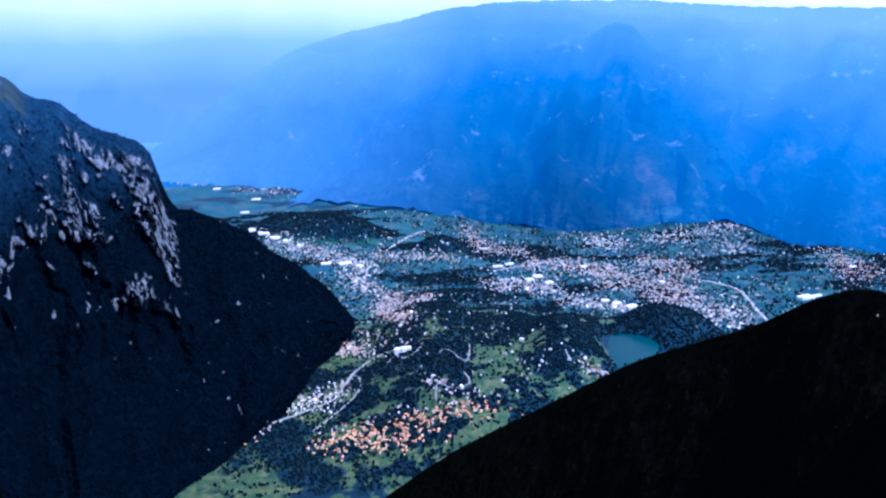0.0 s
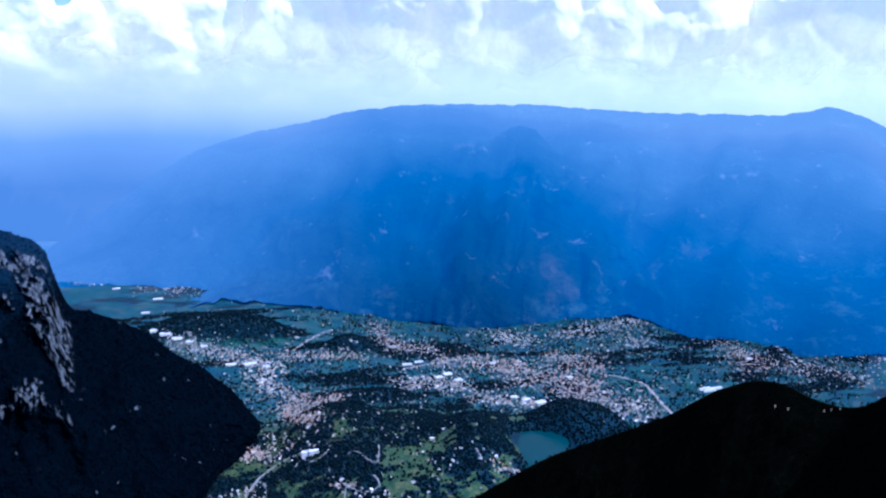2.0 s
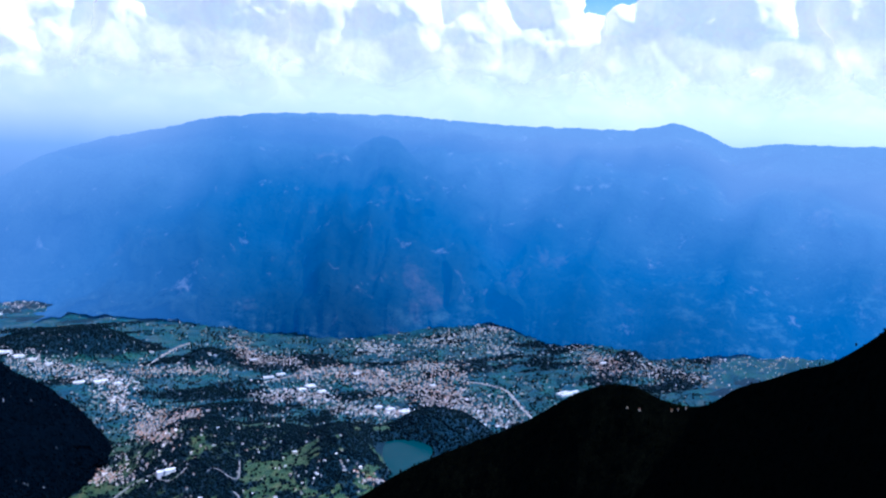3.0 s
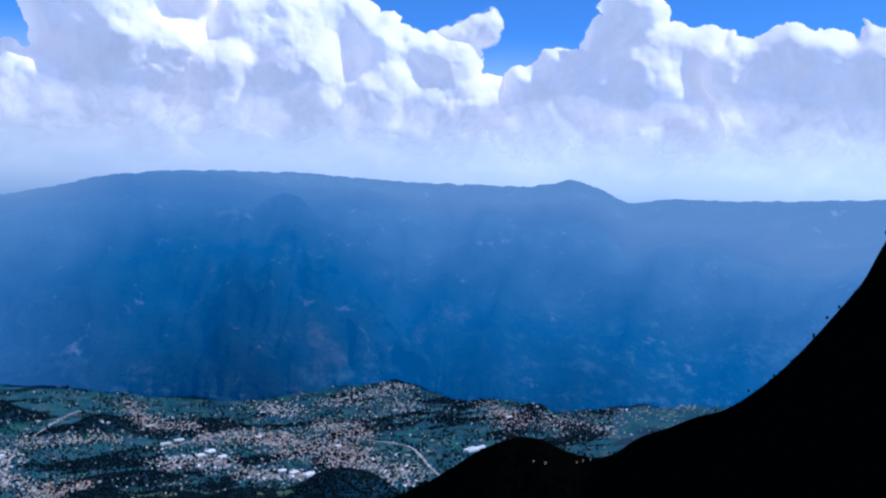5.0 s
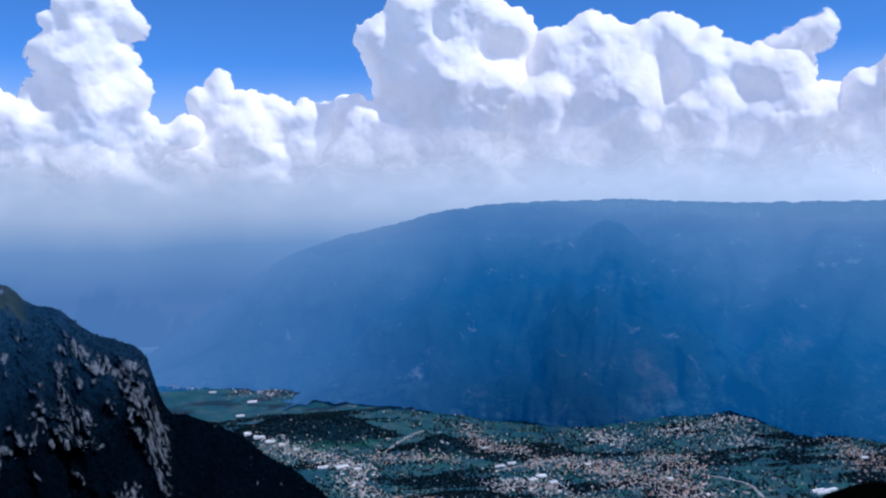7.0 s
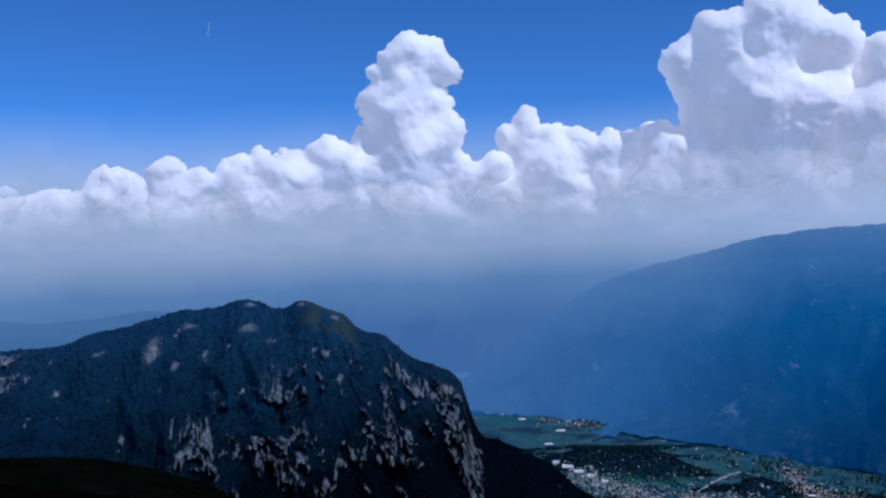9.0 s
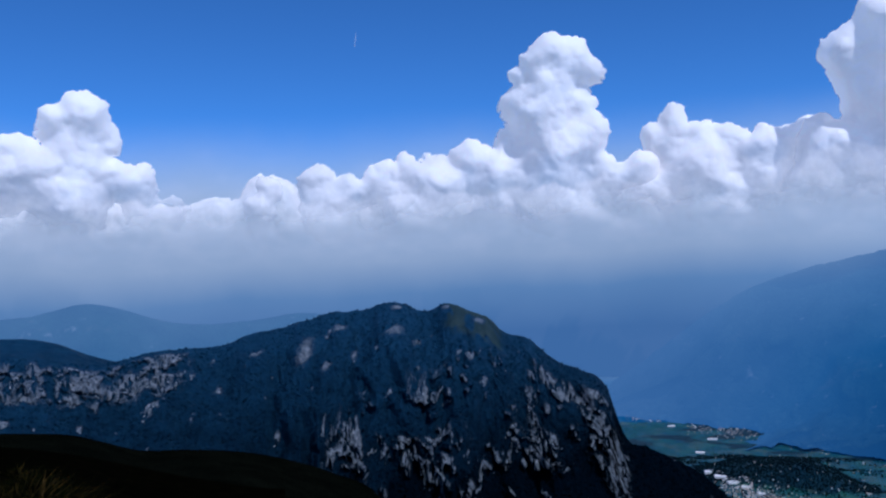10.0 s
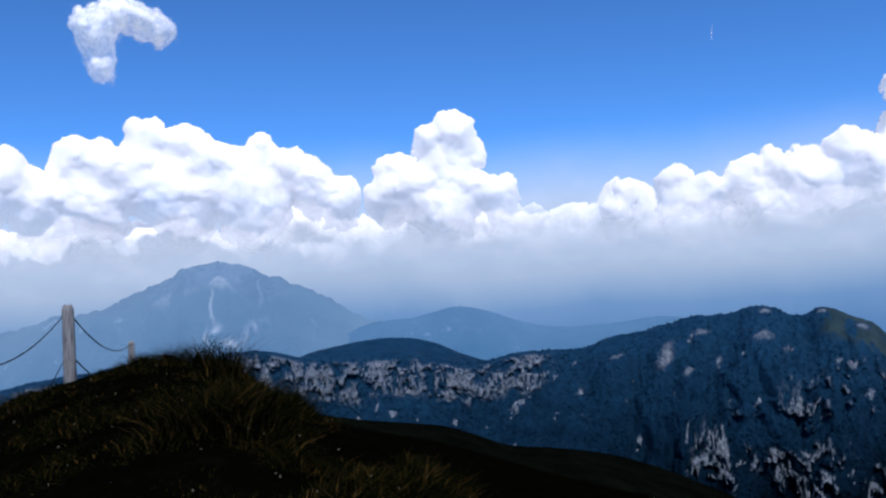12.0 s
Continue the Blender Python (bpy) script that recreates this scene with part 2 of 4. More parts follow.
def shade_black_wood():
    w = Mat("shade_black_slope")
    # shade on the near slopes is put into this near-black colour
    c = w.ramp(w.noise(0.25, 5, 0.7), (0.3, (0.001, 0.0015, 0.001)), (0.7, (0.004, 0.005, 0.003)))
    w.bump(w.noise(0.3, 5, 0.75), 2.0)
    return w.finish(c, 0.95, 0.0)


M_WOOD = shade_black_wood()


def cloud_material():
    """Sunlit vapour: scatters both ways, with an added glow; thins out at its rim and towards its hazy base."""
    w = Mat("cumulus")
    # grey mottling paints soft shade into the vapour colour
    w.finish(w.ramp(w.noise(0.0045, 7, 0.62), (0.36, (0.66, 0.615, 0.58)), (0.5, (0.76, 0.70, 0.65)), (0.62, (0.88, 0.82, 0.76))), 1.0, 0.0)
    # even warm glow in place of light scattered inside the cloud
    w.bsdf.inputs["Emission Color"].default_value = (1.0, 0.88, 0.80, 1)
    w.bsdf.inputs["Emission Strength"].default_value = 0.34
    tl = w.node("ShaderNodeBsdfTranslucent")
    tl.inputs["Color"].default_value = (0.93, 0.93, 0.94, 1)
    ms = w.node("ShaderNodeMixShader")
    ms.inputs[0].default_value = 0.2
    w.link(w.bsdf.outputs[0], ms.inputs[1])
    w.link(tl.outputs[0], ms.inputs[2])
    tr = w.node("ShaderNodeBsdfTransparent")
    fade = w.node("ShaderNodeMixShader")
    h = w.math("ADD", w.height(), w.math("MULTIPLY", w.math("SUBTRACT", w.noise(0.0032, 6), 0.5), 420.0))
    rim = w.span(w.math("ADD", w.attribute("cover"), w.math("MULTIPLY", w.math("SUBTRACT", w.noise(0.024, 7, 0.7), 0.5), 1.1)), 0.0, 0.6)
    low = w.node("ShaderNodeMapRange", clamp=True, interpolation_type="SMOOTHSTEP")
    w.link(h, low.inputs[0])
    low.inputs[1].default_value, low.inputs[2].default_value = EYE + 70, EYE + 520
    w.link(w.math("MULTIPLY", rim, low.outputs[0]), fade.inputs[0])
    w.link(tr.outputs[0], fade.inputs[1])
    w.link(ms.outputs[0], fade.inputs[2])
    w.link(fade.outputs[0], w.out.inputs["Surface"])
    w.bump(w.noise(0.011, 6, 0.58), 9.0)
    return w.m


M_CLOUD = cloud_material()


# ---------------------------------------------------------------- terrain
def bump_hill(x, y, bearing, d, across, along, z):
    cx, cy = polar(bearing, d)
    b = math.radians(bearing)
    u = (x - cx) * math.cos(b) - (y - cy) * math.sin(b)
    v = (x - cx) * math.sin(b) + (y - cy) * math.cos(b)
    q = (u / across) ** 2 + (v / along) ** 2
    return z * np.exp(-q ** 1.5)


WOODED = (  # bearing, distance, half width, half depth, height of the wooded hills on the valley floor
    (4.0, 1560, 210, 330, 78), (10.5, 1640, 90, 190, 55), (-1.0, 1790, 90, 120, 40), (16.3, 1800, 120, 100, 86),
    (-9.0, 2760, 170, 130, 50), (-5.8, 2690, 90, 90, 38), (0.4, 2500, 70, 60, 42), (1.5, 2010, 120, 60, 28),
)
LAKE = (14.0, 1632)


def ground_z(x, y):
    z = 0.0 * x
    for b, d, w, l, h in WOODED:
        z = z + bump_hill(x, y, b, d, w, l, h)
    r = np.hypot(x, y)
    z = z + 10 * (fbm(x / 420, y / 420, 3) - 0.5) * smoothstep(900, 1500, r)
    z = z + 9 * (fbm(x / 60, y / 60, 5) - 0.5) * np.clip(z / 40, 0.05, 1)
    lx, ly = polar(*LAKE)
    basin = np.exp(-(((x - lx) / 64) ** 2 + ((y - ly) / 100) ** 2) ** 2)
    return z * (1 - basin) + 40 * basin


def wooded_mask(x, y):
    m = 0.0 * x
    for b, d, w, l, _ in WOODED:
        m = np.maximum(m, bump_hill(x, y, b, d, w * 1.08, l * 1.08, 1.0))
    return m


def wood_cover(x, y):
    """1 in the woods, 0 on open fields."""
    c = np.clip(wooded_mask(x, y) * 1.35, 0, 1.1) + 0.8 * (fbm(x / 130, y / 130, 9) - 0.5) + 0.14
    r, b = np.hypot(x, y), np.degrees(np.arctan2(x, y))
    near = smoothstep(2000, 1850, r) * smoothstep(-9, -5, b) * smoothstep(13.5, 11.5, b)
    c = c - 1.3 * near * smoothstep(0.505, 0.55, fbm(x / 46, y / 46, 15, 5, 0.68))
    gorge = smoothstep(1750, 1500, r) * smoothstep(0, -3, b)
    return c + 0.35 * gorge + 0.6 * smoothstep(0.54, 0.64, fbm(x / 190 + y / 300, y / 80 - x / 260, 19, 4))


def build_ground():
    br = np.concatenate([np.linspace(-100, 60, 620), np.linspace(62, 258, 90)])
    rr = np.concatenate([np.linspace(120, 1100, 30), np.linspace(1108, 3400, 330), np.linspace(3420, 4960, 60)])
    B, D = np.meshgrid(br, rr)
    X, Y = polar(B, D)
    Z = ground_z(X, Y) - 60 * smoothstep(1000, 300, D)
    cover = wood_cover(X, Y)
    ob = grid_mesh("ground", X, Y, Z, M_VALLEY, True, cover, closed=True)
    dry = ob.data.attributes.new("dry", "FLOAT", "POINT")
    dry.data.foreach_set("value", (smoothstep(2000, 1780, D) * smoothstep(16, 12, B)).astype(np.float32).ravel())
    return tagged(ob, "green valley floor with fields and wooded hills", "valley floor", kind="structure")


build_ground()


def slope_sheet(name, crest, foot, back, material, step=0.12, rows_front=150, rows_back=24, power=1.15, spur=0.0, spur_size=5.0,
                rough=0.0, rough_size=60.0, fringe=0.0, cover=None, seed=1, shape=None, ragged=0.0):
    """A mountainside. crest: bearing, elevation, distance; foot: bearing, distance, height; back: how far and how deep it falls behind."""
    br = np.arange(crest[0][0], crest[-1][0] + 1e-6, step)
    ce = smooth_interp(br, crest[:, 0], crest[:, 1])
    cd = smooth_interp(br, crest[:, 0], crest[:, 2])
    fd, fz = np.interp(br, foot[:, 0], foot[:, 1]), np.interp(br, foot[:, 0], foot[:, 2])
    zc = EYE + cd * np.tan(np.radians(ce))
    if fringe:
        zc = zc + fringe * (fbm(br * cd / 3600.0, br * 0, seed + 40, 5, 0.6) - 0.5) * 2
    fv = np.linspace(1, 0, rows_front)[:, None]
    D = cd + (fd - cd) * fv
    Z = fz + (zc - fz) * (1 - fv) ** power
    B = br[None, :] + 0 * fv
    D = D + ragged * (fbm(br / 1.3, br * 0, seed + 60, 5, 0.6) - 0.5) * fv ** 14
    mid = (4 * fv * (1 - fv)) ** 0.7
    if spur:
        s = 1 - np.abs(2 * fbm(B / spur_size + fv * 0.5, fv * 1.4, seed, 4) - 1) * 2
        D = D - spur * mid * s
    if rough:
        x, y = polar(B, D)
        Z = Z + rough * (fbm(x / rough_size, y / rough_size, seed + 5, 5, 0.6) - 0.5) * np.clip(fv * 12, 0, 1)
    if shape:
        D, Z = shape(B, fv + 0 * B, D, Z)
    bv = np.linspace(0, 1, rows_back)[1:, None]
    DB = cd + back[0] * bv
    ZB = zc - back[1] * bv ** 1.1 + 0 * DB
    B2 = np.concatenate([B, br[None, :] + 0 * bv])
    D2, Z2 = np.concatenate([D, DB]), np.concatenate([Z, ZB])
    X, Y = polar(B2, D2)
    mask = None
    if cover:
        mask = cover(B2, np.concatenate([fv + 0 * B, 0 * DB]))
    return grid_mesh(name, X, Y, Z2, material, True, mask)


def crest_of(text, distances):
    p = pairs(text)
    q = pairs(distances)
    return np.column_stack([p, np.interp(p[:, 0], q[:, 0], q[:, 1])])


# the long range across the valley
crest_a = crest_of("-22.5,-10.7 -20.5,-9.9 -18,-8.4 -15.8,-6.9 -12.4,-4.5 -8.4,-2.3 -5.8,-1.5 -1.8,-0.6 1.2,0.1 4.3,0.5 8.2,0.6 13.3,0.7 16.2,0.5 19.6,0.3 22.9,0.3 25,0.3 27.7,0.3 29,0.5 30.7,0.8 32.1,0.4 34.2,-0.5 37,-0.2 41,-0.2 44,-0.1 49.2,0.2 56,0.5 64,0.4",
                   "-22.5,3950 -14,4250 -6,4450 10,4500 30,4500 64,4450")
foot_a = np.column_stack([p := pairs("-22.5,-10.75 -17.7,-10.7 -12.6,-11.2 -7.6,-11.7 -4.6,-12.1 -0.2,-13.1 4.4,-13.8 8,-14.2 11.7,-14.0 15.5,-13.3 19.3,-12.6 23.2,-14.0 27,-13.8 30.9,-14.4 34.6,-13.9 38.2,-13.4 45,-13 64,-13"),
                          np.full(len(p), -6.0)])
foot_a[:, 1] = EYE / np.tan(np.radians(-foot_a[:, 1]))
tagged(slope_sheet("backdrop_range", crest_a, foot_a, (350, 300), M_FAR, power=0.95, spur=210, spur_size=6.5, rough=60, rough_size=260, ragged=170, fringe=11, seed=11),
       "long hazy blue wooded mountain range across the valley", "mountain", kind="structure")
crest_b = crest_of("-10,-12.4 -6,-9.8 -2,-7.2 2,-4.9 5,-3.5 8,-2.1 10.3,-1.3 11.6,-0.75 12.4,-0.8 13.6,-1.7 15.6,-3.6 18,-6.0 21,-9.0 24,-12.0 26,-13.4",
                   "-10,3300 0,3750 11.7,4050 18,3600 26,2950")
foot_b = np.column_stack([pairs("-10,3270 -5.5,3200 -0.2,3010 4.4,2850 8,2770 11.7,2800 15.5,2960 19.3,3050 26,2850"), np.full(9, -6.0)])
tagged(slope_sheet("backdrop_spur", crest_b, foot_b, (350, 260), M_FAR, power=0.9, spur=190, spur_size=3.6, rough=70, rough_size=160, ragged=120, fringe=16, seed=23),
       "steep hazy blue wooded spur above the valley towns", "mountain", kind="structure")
# far ranges to the other side
crest_c = crest_of("-66,-5 -60,-3.8 -58.4,-2.9 -54.6,-2.4 -51.5,-1.9 -49.9,-2.2 -48.1,-2.9 -45.5,-3.5 -42.1,-3.5 -37.9,-3.2 -33,-4.5 -28,-7", "-66,4350 -28,4300")
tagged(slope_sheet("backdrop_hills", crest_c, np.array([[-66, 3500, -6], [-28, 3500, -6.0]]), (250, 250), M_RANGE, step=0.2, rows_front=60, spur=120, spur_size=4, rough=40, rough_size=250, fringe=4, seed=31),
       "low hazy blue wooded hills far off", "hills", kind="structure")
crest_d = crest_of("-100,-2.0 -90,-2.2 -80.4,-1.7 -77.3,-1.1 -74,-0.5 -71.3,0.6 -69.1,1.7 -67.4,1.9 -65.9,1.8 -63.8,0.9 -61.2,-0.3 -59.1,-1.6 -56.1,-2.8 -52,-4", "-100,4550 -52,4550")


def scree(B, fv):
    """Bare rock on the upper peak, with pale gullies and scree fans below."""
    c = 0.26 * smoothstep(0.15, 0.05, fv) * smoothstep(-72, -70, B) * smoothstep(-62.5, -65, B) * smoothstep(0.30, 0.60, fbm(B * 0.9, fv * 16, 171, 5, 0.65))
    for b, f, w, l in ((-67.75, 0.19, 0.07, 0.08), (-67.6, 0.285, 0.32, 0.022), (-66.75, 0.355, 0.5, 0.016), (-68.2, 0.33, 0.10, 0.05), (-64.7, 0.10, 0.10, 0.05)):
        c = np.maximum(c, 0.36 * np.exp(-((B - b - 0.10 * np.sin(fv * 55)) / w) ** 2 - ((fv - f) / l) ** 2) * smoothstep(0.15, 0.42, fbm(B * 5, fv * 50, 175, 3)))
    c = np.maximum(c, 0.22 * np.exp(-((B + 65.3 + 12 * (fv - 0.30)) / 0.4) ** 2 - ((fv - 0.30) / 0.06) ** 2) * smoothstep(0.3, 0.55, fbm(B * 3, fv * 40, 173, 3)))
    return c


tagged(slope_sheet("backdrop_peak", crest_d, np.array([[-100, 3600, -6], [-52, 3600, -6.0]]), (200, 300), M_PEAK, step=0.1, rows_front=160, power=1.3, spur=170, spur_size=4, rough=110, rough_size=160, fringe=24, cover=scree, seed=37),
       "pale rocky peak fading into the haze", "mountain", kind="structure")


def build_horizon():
    # an added ring that carries the haze as glow, without any terrain
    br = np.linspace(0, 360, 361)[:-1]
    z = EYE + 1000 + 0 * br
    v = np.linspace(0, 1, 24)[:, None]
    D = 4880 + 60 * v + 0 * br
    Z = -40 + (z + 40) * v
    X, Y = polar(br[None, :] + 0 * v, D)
    return tagged(grid_mesh("backdrop_horizon", X, Y, Z, M_HORIZON, True, closed=True), "glowing ring of blue haze along the horizon", "horizon", kind="structure")


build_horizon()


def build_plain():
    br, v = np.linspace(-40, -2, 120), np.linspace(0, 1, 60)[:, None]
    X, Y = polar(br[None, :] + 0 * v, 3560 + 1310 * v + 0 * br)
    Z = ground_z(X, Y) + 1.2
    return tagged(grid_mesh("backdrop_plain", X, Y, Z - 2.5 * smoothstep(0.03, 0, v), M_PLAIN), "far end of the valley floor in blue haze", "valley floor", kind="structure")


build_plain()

# the limestone mountain on the near side of the valley
crest_e = crest_of("-100,-7 -90,-6 -80,-5 -71.1,-4.1 -65.5,-4.0 -61.5,-4.6 -58.1,-4.9 -54.9,-4.8 -52.4,-5.4 -50.2,-5.5 -48.1,-5.1 -46.1,-5.0 -43.9,-5.0 -42,-4.4 -39.3,-3.9 -37,-3.4 -34.3,-3.0 -32.1,-2.7 -30.9,-3.3 -30.2,-3.4 -28.8,-3.0 -27.5,-3.6 -26.2,-4.1 -25.3,-4.9 -23.5,-5.6 -22.1,-6.9 -20,-7.8 -19.1,-8.2 -18.4,-9.1 -18,-10.4 -17.5,-11.7 -16,-12.5 -13.9,-13.5 -12.5,-14.3 -11.1,-15.5 -9.2,-16.7 -7.4,-18.1 -5.8,-20 -5.2,-20.8",
                   "-100,1300 -70,1450 -55,1600 -40,1850 -30,1900 -20,1850 -12,1880 -5.2,1900")
foot_e = pairs("-100,620,120 -70,640,90 -40,760,40 -30,900,10 -20,1150,-6 -13.6,1330,-6 -10.7,1440,-6 -8.3,1640,-6 -6.7,1760,-6 -5.2,1850,-6")


def crags(B, fv):
    """Uneven rock faces, taller than wide, from 0 to 1."""
    w = 1.2 * (fbm(B / 2.2, fv * 9, 59, 3) - 0.5)
    return fbm(B * 1.3 + w * 2.4 + fv * 7, fv * 15.0 + w * 2, 61, 5, 0.6)


def ribs(B, fv):
    """Rock ribs running down the mountainside aslant, 0 in the gullies and 1 on the ribs."""
    return 1 - np.abs(2 * fbm((B - 9 * fv) / 3.0, fv * 3.2, 63, 3, 0.55) - 1) * 2


def pillars(B, fv):
    """Upright rock pillars with cracks between them, from 0 to 1."""
    w = 0.8 * (fbm(B * 2.2, fv * 40, 93, 3) - 0.5)
    return np.clip((0.5 * fbm(B * 3.8 + w, fv * 44 + w, 91, 4, 0.65) + 0.5 * fbm(B * 8.0, fv * 95, 95, 3, 0.65) - 0.27) * 2.2, 0, 1)


def rock_faces(B, fv):
    """Where bare limestone breaks through the woods, from 0 to 1."""
    rightness = smoothstep(-40, -20, B)
    nose = smoothstep(-42, -35, B) * smoothstep(-16.9, -17.7, B) * smoothstep(0.24 - 0.22 * rightness, 0.40 - 0.33 * rightness, fv) * smoothstep(0.50, 0.42, fv)
    cluster = 0.62 * fbm(B * 0.5 + fv * 2, fv * 11, 77, 3, 0.5) + 0.38 * fbm(B * 1.7, fv * 44, 79, 3, 0.6)
    c = nose * smoothstep(0.515, 0.575, cluster)
    edge = smoothstep(-26.5, -21.5, B) * smoothstep(-16.9, -17.6, B) * smoothstep(0.03, 0.07, fv) * smoothstep(0.36, 0.26, fv)
    return np.maximum(c, edge * smoothstep(0.38, 0.47, cluster))


def cliff_band(B, fv):
    """The long band of strata below the left shoulder, from 0 to 1."""
    band = smoothstep(-44.5, -47, B) * smoothstep(0.006, 0.014, fv) * smoothstep(0.15, 0.08, fv)
    return band * smoothstep(0.30, 0.52, fbm(B * 1.3, fv * 34, 73, 5, 0.6))


def limestone_shape(B, fv, D, Z):
    """Slanting ribs and gullies with cliffs on the steep nose, benches elsewhere."""
    nose = smoothstep(-46, -38, B) * smoothstep(-15.5, -18.5, B) * smoothstep(0.02, 0.1, fv) * smoothstep(0.8, 0.5, fv)
    D = D - 44 * nose * (ribs(B, fv) - 0.4)
    D = D - 34 * nose * (crags(B, fv) - 0.45)
    rock = np.maximum(rock_faces(B, fv), cliff_band(B, fv))
    D = D - rock * (8 + 30 * pillars(B, fv))
    benches = fbm(B * 0.5 + fv * 3, fv * 22.0, 67, 4, 0.6)
    Z = Z + 40 * nose * (benches - 0.5)
    return D, Z


def limestone_cover(B, fv):
    c = 0.78 * rock_faces(B, fv) * smoothstep(0.34, 0.58, pillars(B, fv))
    c = np.maximum(c, 0.74 * cliff_band(B, fv) * smoothstep(0.26, 0.50, pillars(B, fv)))
    for b, f, w, l in ((-38.4, 0.09, 0.6, 0.032), (-36.0, 0.055, 0.5, 0.012), (-32.4, 0.10, 0.7, 0.012), (-37.0, 0.15, 0.35, 0.016), (-35.1, 0.13, 0.2, 0.014), (-41.5, 0.07, 0.5, 0.01), (-44.0, 0.13, 0.3, 0.014), (-26.7, 0.022, 0.45, 0.012), (-32.2, 0.015, 0.4, 0.008), (-28.9, 0.012, 0.3, 0.008)):
        c = np.maximum(c, 0.72 * np.exp(-((B - b - 9 * (f - fv)) / w) ** 2 - ((fv - f) / l) ** 2))
    scar = smoothstep(0.71, 0.80, fbm(B * 1.3 + fv * 12, fv * 36, 79, 4, 0.6))
    c = np.maximum(c, 0.75 * scar * smoothstep(0.02, 0.05, fv) * smoothstep(0.7, 0.5, fv) * smoothstep(-17.5, -19, B))
    low = smoothstep(0.74, 0.82, fbm(B * 2.0 - fv * 16, fv * 30, 83, 4, 0.6)) * smoothstep(-18, -16, B)
    c = np.maximum(c, 0.7 * low)
    meadow = smoothstep(-30.0, -28.6, B) * smoothstep(-24.2, -26, B) * smoothstep(0.12, 0.05, fv) * smoothstep(0.32, 0.46, fbm(B * 1.5, fv * 40, 87, 4))
    c = np.where((c < 0.3) & (meadow > 0.3), -0.9 * meadow, c)
    return c


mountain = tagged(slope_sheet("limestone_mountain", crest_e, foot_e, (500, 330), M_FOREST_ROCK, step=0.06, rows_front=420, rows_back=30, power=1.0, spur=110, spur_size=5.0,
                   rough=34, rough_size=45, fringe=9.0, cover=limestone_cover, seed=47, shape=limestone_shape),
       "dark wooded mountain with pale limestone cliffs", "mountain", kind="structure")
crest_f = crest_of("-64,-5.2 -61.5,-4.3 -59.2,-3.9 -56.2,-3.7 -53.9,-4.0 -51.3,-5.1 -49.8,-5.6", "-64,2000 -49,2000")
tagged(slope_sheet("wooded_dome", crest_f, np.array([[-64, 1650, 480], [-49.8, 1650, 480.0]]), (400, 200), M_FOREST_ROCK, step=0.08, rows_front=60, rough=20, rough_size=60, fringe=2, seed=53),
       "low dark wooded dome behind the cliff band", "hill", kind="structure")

# black spur of the summit, its backlit shade put into the slope colour
crest_g = crest_of("-6,-33 1.8,-28.8 6.7,-26.4 10.6,-24.4 14.4,-22.3 18.1,-20.75 22,-19.05 25.6,-17.0 27.9,-16.25 29.3,-16.3 31,-16.9 34,-16.95 35.8,-15.7 37.6,-14.9 39.5,-13.95 41,-13.4 42.5,-12.3 44.5,-10.3 46.2,-8.1 47.9,-5.6 48.5,-4.6 49.4,-2.4 52,1.5 56,5 66,9",
                   "-6,720 10,600 28,480 34,420 44,300 50,240 66,200")
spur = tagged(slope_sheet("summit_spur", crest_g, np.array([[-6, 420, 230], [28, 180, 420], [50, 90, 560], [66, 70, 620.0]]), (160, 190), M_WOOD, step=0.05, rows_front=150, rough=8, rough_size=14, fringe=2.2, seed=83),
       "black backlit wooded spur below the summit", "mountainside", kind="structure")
crest_h = crest_of("-100,-4.2 -80,-6 -70,-7.2 -61.6,-8.3 -58.5,-8.9 -55.5,-9.3 -52.8,-9.7 -51,-10.3 -49.1,-11.0 -46.3,-11.3 -42.7,-11.8 -39.6,-12.6 -36.9,-13.6 -33.9,-15.2 -32.4,-17.2 -31,-20.5 -29.5,-26",
                   "-100,60 -60,85 -40,100 -29,104")
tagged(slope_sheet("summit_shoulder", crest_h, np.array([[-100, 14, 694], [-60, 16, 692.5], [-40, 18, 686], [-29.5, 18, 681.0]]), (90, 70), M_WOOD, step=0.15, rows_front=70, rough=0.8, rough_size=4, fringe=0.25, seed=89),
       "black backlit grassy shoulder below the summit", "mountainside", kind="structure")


# ---------------------------------------------------------------- clouds
def domes(x, y, seed):
    """Close-set round heads, 0 between them and 1 on top."""
    i, j = np.floor(x), np.floor(y)
    best = np.full(x.shape, 9.0)
    for di in (-1, 0, 1):
        for dj in (-1, 0, 1):
            px = i + di + hashed(i + di, j + dj, seed)
            py = j + dj + hashed(i + di, j + dj, seed + 7)
            best = np.minimum(best, (x - px) ** 2 + (y - py) ** 2)
    return np.sqrt(np.clip(1 - best, 0, 1))


def blurred(S, times):
    for _ in range(times):
        P = np.pad(S, 1, mode="edge")
        S = (P[:-2, 1:-1] + P[2:, 1:-1] + P[1:-1, :-2] + P[1:-1, 2:] + 2 * S) / 6
    return S


